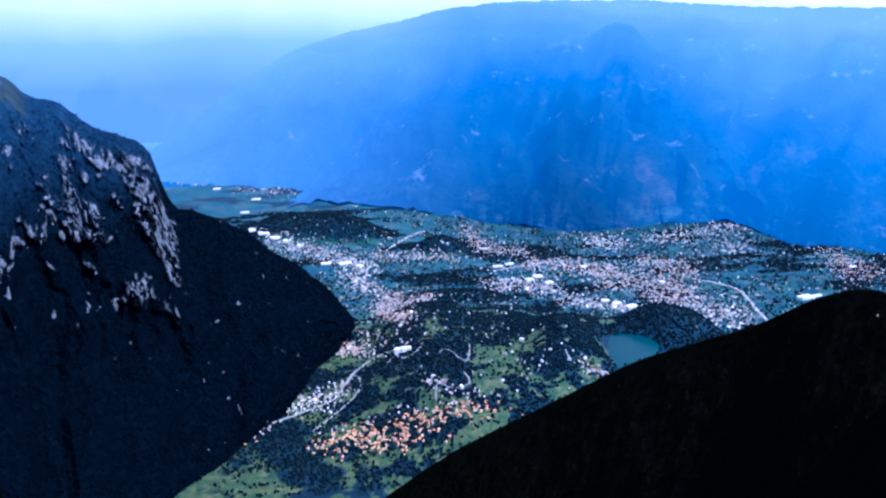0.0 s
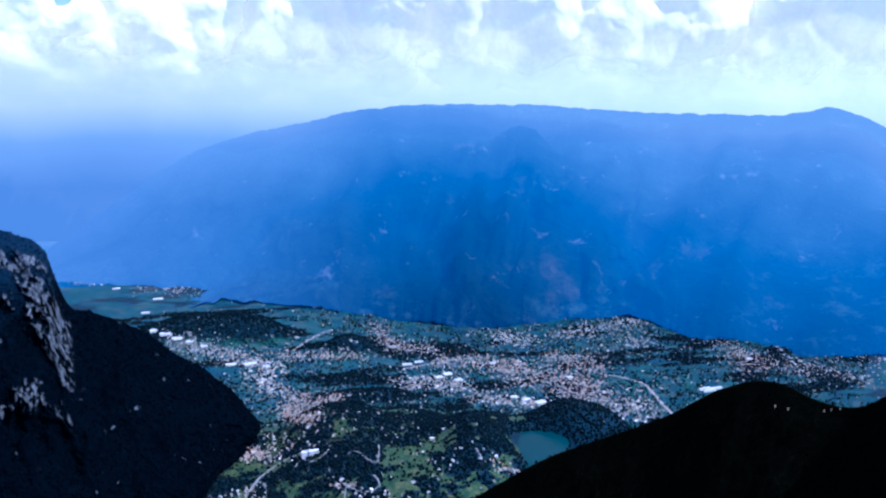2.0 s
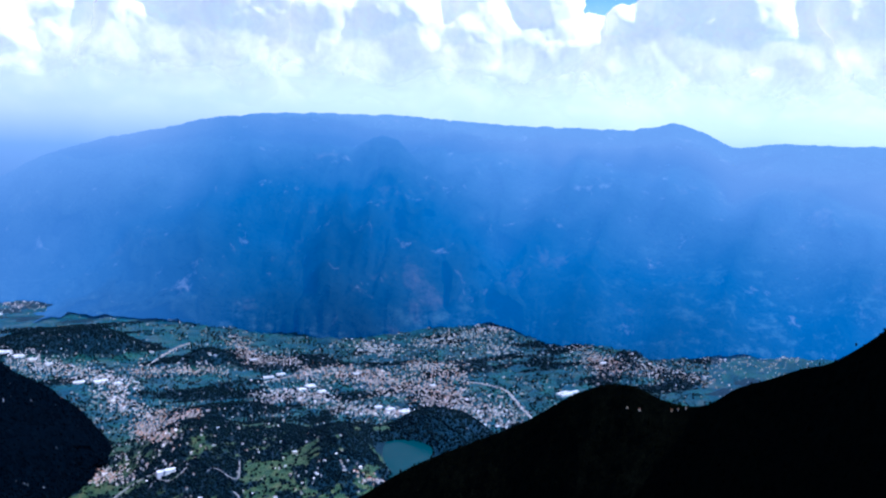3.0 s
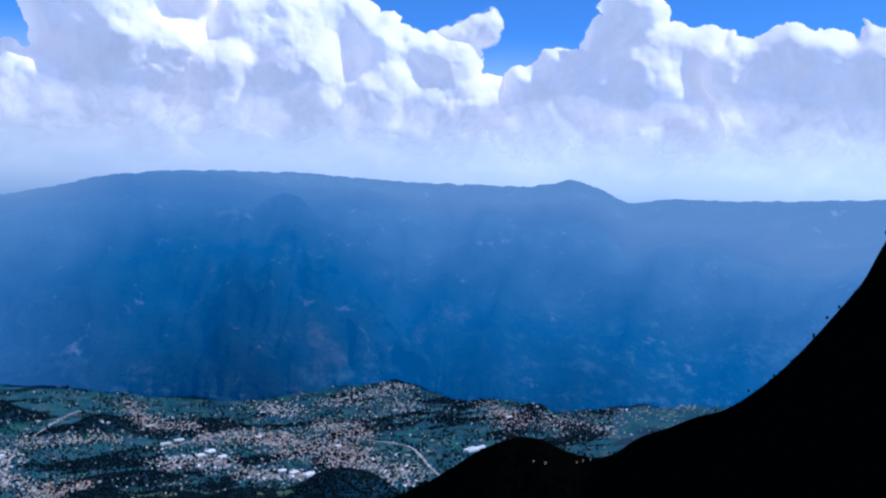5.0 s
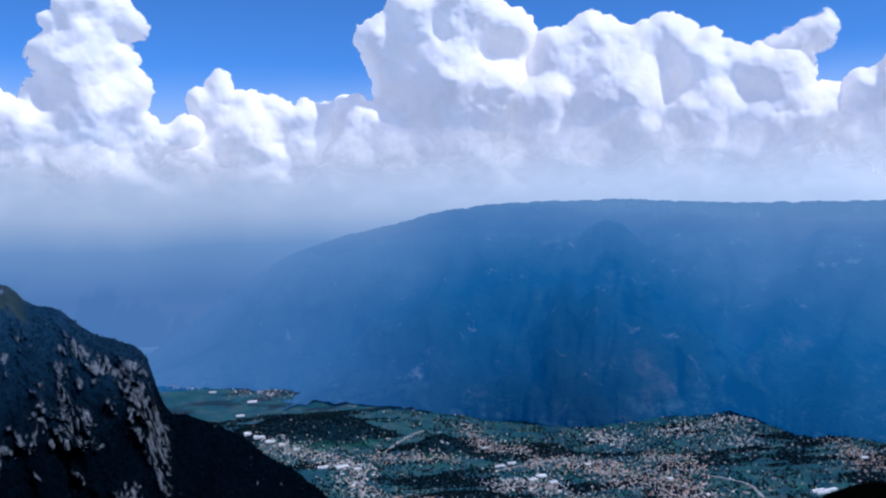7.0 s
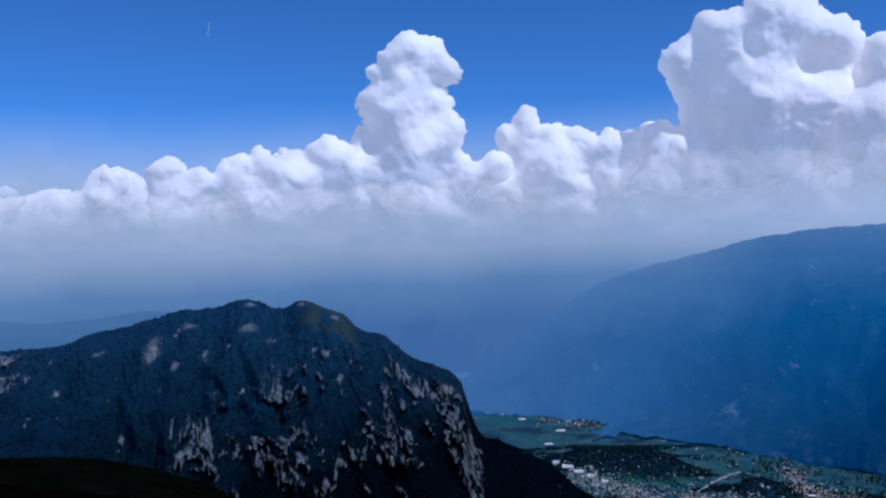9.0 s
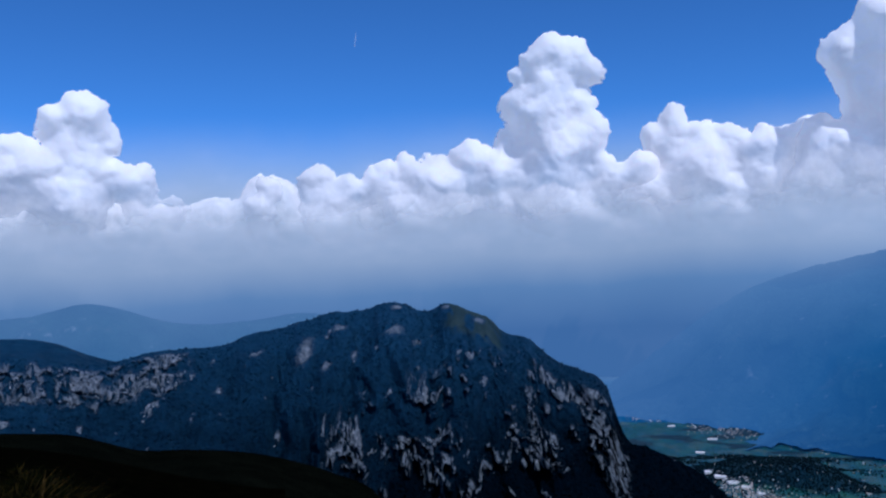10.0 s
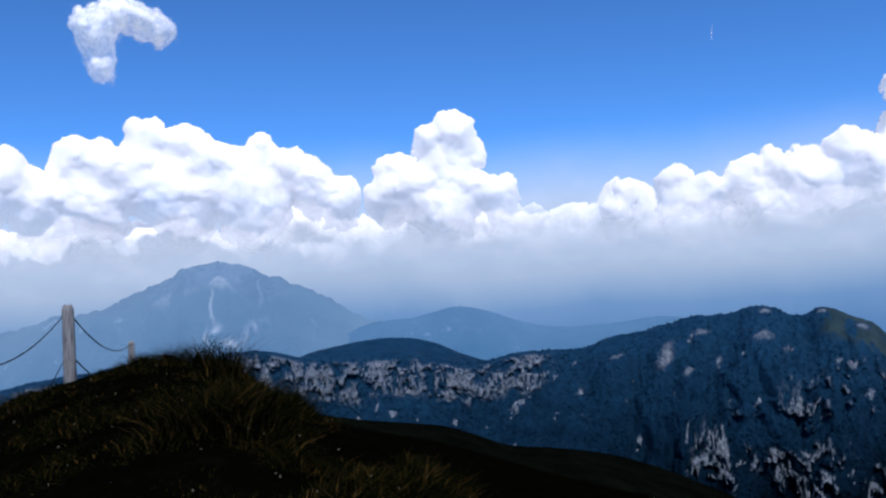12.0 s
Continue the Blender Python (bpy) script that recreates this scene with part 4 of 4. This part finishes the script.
def far_houses():
    wc, wt, nw = [], [], 0
    roofs = {"m": ([], [], [0]), "o": ([], [], [0])}
    for x, y, z, kind, d in sites[NEAR_HOUSES:]:
        big = rng.random() < (0.10 if kind == "m" else 0.03)
        w, l, h = (rng.uniform(3.2, 5.0), rng.uniform(5, 10), rng.uniform(2.3, 4.5)) if big else (rng.uniform(1.7, 2.9), rng.uniform(2.2, 4.0), rng.uniform(1.7, 3.0))
        a, at, b, bt = house_shape(w, l, h, 0.3 if big else rng.uniform(0.6, 1.0), 0.2)
        g = math.radians(rng.choice((15, 105)) + rng.normal(0, 12))
        rot = np.array([[math.cos(g), -math.sin(g), 0], [math.sin(g), math.cos(g), 0], [0, 0, 1]])
        wc.append(a @ rot.T + (x, y, z)), wt.append(at + nw)
        rc, rt, nr = roofs[kind]
        rc.append(b @ rot.T + (x, y, z)), rt.append(bt + nr[0])
        nw, nr[0] = nw + len(a), nr[0] + len(b)
    town = new("distant_town")
    raw_mesh("town_walls", np.concatenate(wc), np.concatenate(wt), M_WALLS, False).parent = town
    for name, kind, material in (("town_roofs", "m", M_ROOFS), ("old_town_roofs", "o", M_OLD_ROOFS)):
        raw_mesh(name, np.concatenate(roofs[kind][0]), np.concatenate(roofs[kind][1]), material, False).parent = town
    for c in town.children:
        tagged(c, kind="stuff")
    return tagged(town, "dense towns of pale plastered houses with terracotta roofs", "town", kind="stuff")


far_houses()


def factory_hall(bearing, elevation, w, l, h, turn, label):
    x, y, z = (float(v) for v in to_ground(bearing, elevation))
    hall = new("factory_hall")
    bm = bmesh.new()
    bmesh.ops.create_cube(bm, size=1, matrix=Matrix.Translation((0, 0, h / 2 - 1)) @ Matrix.Diagonal((w, l, h + 2, 1)))
    part("wall", bm, M_HALL, hall)
    bm = bmesh.new()
    for k in range(3):
        bmesh.ops.create_cube(bm, size=1, matrix=Matrix.Translation(((k - 1) * w / 3, 0, h + 0.45)) @ Matrix.Diagonal((w / 3 - 0.8, l + 0.8, 0.8, 1)))
    part("roof", bm, M_FLAT, hall)
    hall.matrix_basis = pose(x, y, z, 0, 0, turn)
    return tagged(hall, label, "factory", "factory halls")


WEST_HALLS = ((-12.3, -14.09, 30, 24), (-11.6, -14.31, 40, 26), (-10.9, -14.64, 34, 22), (-10.1, -14.9, 26, 20), (-9.2, -15.27, 22, 14), (-7.5, -16.49, 34, 16), (-6.2, -16.54, 42, 18), (-5.2, -16.72, 22, 14), (-12.0, -12.08, 40, 14), (-12.8, -12.92, 34, 14), (-1.8, -12.89, 34, 16), (-14.5, -11.3, 34, 10), (3.4, -15.6, 22, 12))
EAST_HALLS = ((7.2, -17.35, 30, 20), (6.6, -17.56, 24, 14), (8.0, -17.7, 26, 16), (13.7, -18.94, 32, 18), (14.6, -19.16, 36, 16), (12.7, -18.83, 26, 14), (11.9, -18.69, 22, 14), (4.4, -16.75, 34, 10), (5.2, -16.58, 30, 10), (10.3, -16.55, 20, 12), (24.5, -17.16, 46, 7), (24.8, -17.25, 46, 7), (25.2, -17.05, 46, 7), (27.1, -15.01, 24, 12), (15.6, -17.2, 20, 12))
for b, e, w, l in WEST_HALLS + EAST_HALLS:
    factory_hall(b, e, w * 0.85, l * 0.95, rng.uniform(3, 4.5), 20 + rng.normal(0, 6), "white flat roofed factory hall in the valley")


def apartment_block():
    x, y, z = (float(v) for v in to_ground(-2.31, -22.5))
    home = new("apartment_block")
    for dx, dy, w, l, h in ((-9, 0, 12, 10, 9), (4, -2, 11, 11, 11), (14, 2, 9, 9, 10)):
        bm = bmesh.new()
        bmesh.ops.create_cube(bm, size=1, matrix=Matrix.Translation((dx, dy, h / 2 - 1)) @ Matrix.Diagonal((w, l, h + 2, 1)))
        part("wall", bm, M_HALL, home)
        bm = bmesh.new()
        bmesh.ops.create_cube(bm, size=1, matrix=Matrix.Translation((dx, dy, h + 0.35)) @ Matrix.Diagonal((w + 1, l + 1, 0.7, 1)))
        part("roof", bm, M_FLAT, home)
    home.matrix_basis = pose(x, y, z + 0.2, 0, 0, 12)
    return tagged(home, "cream stepped apartment block standing alone by the road", "building")


apartment_block()

PHI = (1 + 5 ** 0.5) / 2
ICO = np.array([(-1, PHI, 0), (1, PHI, 0), (-1, -PHI, 0), (1, -PHI, 0), (0, -1, PHI), (0, 1, PHI), (0, -1, -PHI), (0, 1, -PHI), (PHI, 0, -1), (PHI, 0, 1), (-PHI, 0, -1), (-PHI, 0, 1)]) / (1 + PHI * PHI) ** 0.5
ICO_T = np.array([(0, 11, 5), (0, 5, 1), (0, 1, 7), (0, 7, 10), (0, 10, 11), (1, 5, 9), (5, 11, 4), (11, 10, 2), (10, 7, 6), (7, 1, 8), (3, 9, 4), (3, 4, 2), (3, 2, 6), (3, 6, 8), (3, 8, 9), (4, 9, 5), (2, 4, 11), (6, 2, 10), (8, 6, 7), (9, 8, 1)])


def crowns(name, places, sizes, label, material=None, tall=1.15):
    """Many tree crowns, each an uneven clump."""
    n = len(places)
    jag = rng.uniform(0.7, 1.3, (n, 12, 1))
    s = np.stack([sizes, sizes, sizes * tall], -1)[:, None, :]
    co = ICO[None] * jag * s + places[:, None, :] + np.stack([0 * sizes, 0 * sizes, sizes * 0.6], -1)[:, None, :]
    tri = ICO_T[None] + 12 * np.arange(n)[:, None, None]
    return tagged(raw_mesh(name, co.reshape(-1, 3), tri.reshape(-1, 3), material or M_TREE, False), label, "trees", kind="stuff")


def valley_trees():
    b, d = rng.uniform(-16, 34, 190000), 1150 + 1900 * rng.random(190000) ** 0.8
    x, y = polar(b, d)
    c = wood_cover(x, y) + 0.35 * (vnoise(x / 14, y / 14, 33) - 0.5)
    lx, ly = polar(*LAKE)
    dry = ((x - lx) / 64) ** 2 + ((y - ly) / 100) ** 2 > 0.95
    road = np.ones(len(b), bool)
    cells = {(int(px // 5), int(py // 5)) for px, py in clear_ground}
    road = np.array([(int(px // 5), int(py // 5)) not in cells for px, py in zip(x, y)])
    near_homes = {(int(q[0] // 40), int(q[1] // 40)) for q in sites}
    garden = np.array([0.16 if (int(px // 40), int(py // 40)) in near_homes else 0.0 for px, py in zip(x, y)])
    c = np.maximum(c, 0.28 + garden / 1.5)
    keep = road & (rng.random(len(b)) < np.clip((c - 0.28) * 1.5, (0.03 + 0.10 * smoothstep(0.5, 0.62, fbm(x / 45, y / 26, 35, 3))) * smoothstep(2600, 2000, d), 0.80)) & dry
    x, y = x[keep][:90000], y[keep][:90000]
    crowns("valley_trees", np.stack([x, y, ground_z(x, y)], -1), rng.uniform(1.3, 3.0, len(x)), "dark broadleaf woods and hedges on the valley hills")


valley_trees()


def surface_points(ob, count, keep):
    """Places on a mesh, picked among its vertices."""
    me = ob.data
    co = np.empty(len(me.vertices) * 3, np.float32)
    me.vertices.foreach_get("co", co)
    co = co.reshape(-1, 3).astype(float)
    cover = np.zeros(len(co), np.float32)
    if "cover" in me.attributes:
        me.attributes["cover"].data.foreach_get("value", cover)
    b, d = np.degrees(np.arctan2(co[:, 0], co[:, 1])), np.hypot(co[:, 0], co[:, 1])
    index = np.flatnonzero(keep(b, d, co[:, 2], cover))
    index = rng.choice(index, min(count, len(index)), replace=False)
    return co[index] + rng.normal(0, 1.0, (len(index), 3)) * (1, 1, 0)


def mountain_woods():
    p = surface_points(mountain, 36000, lambda b, d, z, c: (b > -62) & (c > -0.3) & (c < 0.22))
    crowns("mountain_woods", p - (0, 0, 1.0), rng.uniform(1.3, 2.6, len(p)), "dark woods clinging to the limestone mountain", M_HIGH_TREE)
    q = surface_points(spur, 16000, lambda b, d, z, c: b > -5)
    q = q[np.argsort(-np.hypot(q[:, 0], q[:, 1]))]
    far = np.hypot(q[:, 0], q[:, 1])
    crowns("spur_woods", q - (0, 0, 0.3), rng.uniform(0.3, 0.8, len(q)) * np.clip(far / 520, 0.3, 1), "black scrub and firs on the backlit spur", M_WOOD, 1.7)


mountain_woods()


# ---------------------------------------------------------------- the summit: grass, posts, rope
def knoll_shape(B, fv, D, Z):
    return D, Z + 0.10 * (fbm(B / 3.0, D * 0.8, 141, 4) - 0.5) * smoothstep(0.0, 0.1, fv)


# shade over the summit is put into this near-black turf colour
M_TURF = plain("shaded_dry_turf", ((0.3, (0.0005, 0.0006, 0.0003)), (0.55, (0.0012, 0.0012, 0.0006)), (0.8, (0.004, 0.0032, 0.0012))), 3.0, 0.05, 0.95, 0.0)
crest_k = crest_of("-115,-11 -100,-9 -90,-7.6 -80.5,-6.2 -78.7,-5.6 -76.8,-5.1 -74.8,-4.6 -70.8,-4.5 -68,-5.0 -65.6,-6.0 -63.8,-7.3 -61.7,-8.8 -59.5,-10.0 -57.3,-11.4 -55.1,-13.0 -53,-15 -50,-19 -46,-26 -40,-38",
                   "-115,12 -90,12.5 -77,12.6 -70,11.5 -62,8.5 -53,6 -46,4 -40,2.6")
foot_k = np.array([[-115, 0.7, EYE - 1.62], [-40, 0.7, EYE - 1.66]])
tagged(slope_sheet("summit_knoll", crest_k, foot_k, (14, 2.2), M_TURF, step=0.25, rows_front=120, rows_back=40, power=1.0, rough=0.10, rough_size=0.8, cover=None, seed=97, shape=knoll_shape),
       "grassy summit knoll with dry turf darkened as in shade", "hilltop", kind="structure")


def summit_edge():
    """The ground under the eye, breaking off steeply towards the valley."""
    br = np.linspace(-180, 178, 180)
    v = np.linspace(0, 1, 40)[:, None]
    D = 0.001 + 60 * v ** 2
    Z = EYE - 1.62 - 1.35 * np.clip(D - 0.8, 0, None) + 0 * br
    X, Y = polar(br[None, :] + 0 * v, D + 0 * br)
    X, Y = X + 0.13, Y + 0.07
    Z = Z + 0.2 * (fbm(X, Y, 151) - 0.5) * np.clip(D - 1, 0, 1)
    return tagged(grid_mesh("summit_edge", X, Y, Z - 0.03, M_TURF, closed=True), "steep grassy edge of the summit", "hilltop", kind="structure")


summit_edge()


def knoll_point(b, d):
    """Height of the turf at a bearing and distance."""
    ce = smooth_interp(np.asarray(b, float), crest_k[:, 0], crest_k[:, 1])
    cd = smooth_interp(np.asarray(b, float), crest_k[:, 0], crest_k[:, 2])
    zc = EYE + cd * np.tan(np.radians(ce))
    u = np.clip((d - 0.7) / (cd - 0.7), 0, 1)
    front = EYE - 1.63 + (zc - EYE + 1.63) * u
    return np.where(d <= cd, front, zc - 2.2 * np.clip((d - cd) / 14, 0, 1) ** 1.1)


# most blades carry the summit's shade in near-black tones; a few stay straw
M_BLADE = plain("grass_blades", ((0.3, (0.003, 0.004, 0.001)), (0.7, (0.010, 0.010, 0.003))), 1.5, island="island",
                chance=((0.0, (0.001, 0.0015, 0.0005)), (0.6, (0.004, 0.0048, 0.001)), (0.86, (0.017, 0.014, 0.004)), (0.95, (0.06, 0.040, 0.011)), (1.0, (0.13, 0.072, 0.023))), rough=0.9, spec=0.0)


def grass():
    n = 190000
    b = rng.uniform(-104, -46, n)
    cd = smooth_interp(b, crest_k[:, 0], crest_k[:, 2])
    d = cd * (0.2 + 0.94 * rng.random(n) ** 0.8)
    x, y = polar(b, d)
    z = knoll_point(b, d) - 0.04
    clump = fbm(x * 1.3, y * 1.3, 161, 3)
    h = (0.05 + (0.17 + 0.24 * smoothstep(-73, -69, b)) * smoothstep(0.42, 0.75, clump)) * rng.uniform(0.6, 1.25, n) * (0.5 + 0.5 * smoothstep(-82, -70, b)) * (1 - 0.6 * smoothstep(-66, -61, b))
    h = h * (1 + 0.4 * smoothstep(0.86, 1.0, d / cd) * smoothstep(0.42, 0.66, fbm(x * 2.6, y * 2.6, 163, 3)))
    lean = rng.normal(0, 0.6, (n, 2)) + np.array([0.28, -0.1])
    side = rng.uniform(0, math.pi, n)
    wd = rng.uniform(0.0018, 0.004, n) * (0.6 + d / 12)
    sx, sy = np.cos(side) * wd, np.sin(side) * wd
    p = []
    for u, k in ((0.0, 1.0), (0.55, 0.8), (1.0, 0.12)):
        cx, cy, cz = x + lean[:, 0] * h * u * u, y + lean[:, 1] * h * u * u, z + h * u * (1 - 0.12 * u)
        p += [np.stack([cx - sx * k, cy - sy * k, cz], -1), np.stack([cx + sx * k, cy + sy * k, cz], -1)]
    co = np.stack(p, 1).reshape(-1, 3)
    q = np.array([(0, 1, 3, 2), (2, 3, 5, 4)])[None] + 6 * np.arange(n)[:, None, None]
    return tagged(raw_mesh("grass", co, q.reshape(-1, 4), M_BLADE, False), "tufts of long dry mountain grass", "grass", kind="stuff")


grass()


def weathered_wood():
    w = Mat("weathered_wood")
    g = w.noise(6, 8, 0.7, stretch=(9, 9, 0.7))
    c = w.ramp(g, (0.3, (0.035, 0.032, 0.03)), (0.5, (0.20, 0.19, 0.175)), (0.75, (0.38, 0.365, 0.34)))
    w.bump(g, 0.012)
    return w.finish(c, 0.9, 0.1)


M_POST = weathered_wood()
M_ROPE = plain("dark_rope", ((0.3, (0.004, 0.004, 0.006)), (0.7, (0.010, 0.010, 0.013))), 60, 0.002)


def fence_post(b, d, top, r, label):
    """A rough round post with a worn, rounded head, standing in the turf."""
    x, y = (float(v) for v in polar(b, d))
    base = float(knoll_point(b, d))
    h = top - base
    bm = bmesh.new()
    rings = []
    for k, u in enumerate((-0.25, 0.0, 0.2, 0.4, 0.6, 0.8, 0.93, 0.97, 1.0)):
        rr = r * (1.04 - 0.08 * u) * (1, 1, 1, 1, 1, 1, 1, 0.9, 0.6)[k]
        ring = []
        for j in range(16):
            a = 2 * math.pi * j / 16
            wob = 1 + 0.09 * noise.noise((math.cos(a) * 1.4, math.sin(a) * 1.4, u * 2 + b))
            ring.append(bm.verts.new((rr * wob * math.cos(a), rr * wob * math.sin(a), h * u + (0.015 * math.sin(a * 2 + 1) if u > 0.9 else 0))))
        rings.append(ring)
    for lo, hi in zip(rings, rings[1:]):
        for j in range(16):
            bm.faces.new((lo[j], lo[(j + 1) % 16], hi[(j + 1) % 16], hi[j])).smooth = True
    bm.faces.new(rings[-1])
    post = part("fence_post", bm, M_POST)
    post.matrix_basis = pose(x, y, base, 0.8, 1.2, 30)
    tagged(post, label, "post", "fence posts on the summit")
    return x, y


ax, ay = fence_post(-76.3, 13.4, EYE - 0.07, 0.085, "weathered grey wooden post with rope on the summit")
bx2, by2 = fence_post(-72.75, 24.0, EYE - 1.16, 0.085, "farther weathered wooden post half behind grass")
cx2, cy2 = fence_post(-85.4, 12.9, EYE - 0.24, 0.085, "weathered wooden post at the end of the rope")


def rope(start, end, sag, label):
    """A rope hanging between two places."""
    p0, p1 = np.array(start), np.array(end)
    n, k = 40, 8
    bm = bmesh.new()
    rings = []
    t = p1 - p0
    sidev = np.array([-t[1], t[0], 0]) / np.linalg.norm(t[:2])
    for i in range(n + 1):
        u = i / n
        c = p0 + t * u - np.array([0, 0, sag * 4 * u * (1 - u)])
        r = 0.011 * (1 + 0.12 * math.sin(i * 2.2))
        rings.append([bm.verts.new(tuple(c + sidev * r * math.cos(2 * math.pi * j / k) + np.array([0, 0, r * math.sin(2 * math.pi * j / k)]))) for j in range(k)])
    for lo, hi in zip(rings, rings[1:]):
        for j in range(k):
            bm.faces.new((lo[j], lo[(j + 1) % k], hi[(j + 1) % k], hi[j])).smooth = True
    return tagged(part("rope", bm, M_ROPE), label, "rope", "ropes between the posts")


rope((ax, ay, EYE - 0.14), (cx2, cy2, EYE - 0.32), 0.62, "dark slack rope tied to the weathered post")
rope((ax, ay, EYE - 0.14), (bx2, by2, EYE - 1.22), 0.36, "dark rope sagging between two wooden posts")
rope((ax, ay, EYE - 0.70), (cx2, cy2, EYE - 1.0), 1.0, "lower dark rope dipping behind the grass")
rope((ax, ay, EYE - 0.74), (bx2, by2, EYE - 1.75), 0.45, "lower dark rope sagging into the grass")


def flower_heads():
    """Pale dry seed heads standing over the turf."""
    n = 80
    b = rng.uniform(-84, -54, n)
    cd = smooth_interp(b, crest_k[:, 0], crest_k[:, 2])
    d = cd * rng.uniform(0.35, 1.0, n)
    x, y = polar(b, d)
    p = np.stack([x, y, knoll_point(b, d) + rng.uniform(0.06, 0.22, n)], -1)
    w = plain("seed_heads", ((0.3, (0.12, 0.1, 0.06)), (0.7, (0.3, 0.26, 0.18))), 30)
    return crowns("seed_heads", p, rng.uniform(0.003, 0.006, n), "tiny pale dry seed heads in the grass", w)


flower_heads()


def mountain_huts():
    """Tiny pale huts in clearings on the dark spur."""
    me = spur.data
    co = np.empty(len(me.vertices) * 3, np.float32)
    me.vertices.foreach_get("co", co)
    co = co.reshape(-1, 3).astype(float)
    b = np.degrees(np.arctan2(co[:, 0], co[:, 1]))
    e = np.degrees(np.arctan2(co[:, 2] - EYE, np.hypot(co[:, 0], co[:, 1])))
    first = None
    for hb, he, turn in ((28.9, -17.7, 10), (29.7, -17.7, 40), (31.2, -17.85, 75), (31.8, -17.6, 20), (32.2, -17.4, 60), (32.7, -17.3, 35)):
        x, y, z = co[np.argmin((b - hb) ** 2 + (e - he) ** 2)]
        m = pose(x, y, z + 0.35, 0, 0, turn)
        if first:
            copy_thing(first, m)
            continue
        wall, wt, roofv, rt = house_shape(0.42, 0.56, 0.36, 0.16, 0.04)
        first = new("mountain_hut")
        wall[:4, 2] = -0.9
        raw_mesh("wall", wall, wt, M_WALL, False).parent = first
        raw_mesh("roof", roofv, rt, M_ROOF, False).parent = first
        first.matrix_basis = m
        tagged(first, "tiny pale hut in a clearing on the dark spur", "hut", "huts on the spur")


mountain_huts()


def contrail():
    v, u = np.meshgrid(np.linspace(0, 1, 14), np.linspace(-1, 1, 5), indexing="ij")
    bearing = -34.25 + 0.16 * v + 0.05 * u * (1.1 - v)
    elevation = 14.1 + 1.25 * v
    d = 4700 * np.cos(np.radians(elevation))
    x, y = polar(bearing, d)
    fade = 0.26 * (1 - u ** 2) * np.sin(np.pi * (0.08 + 0.84 * v)) - 0.02
    ob = grid_mesh("contrail", x, y, EYE + d * np.tan(np.radians(elevation)), M_CLOUD, True, fade)
    return tagged(ob, "short faint white contrail in blue sky", "contrail", kind="structure")


contrail()
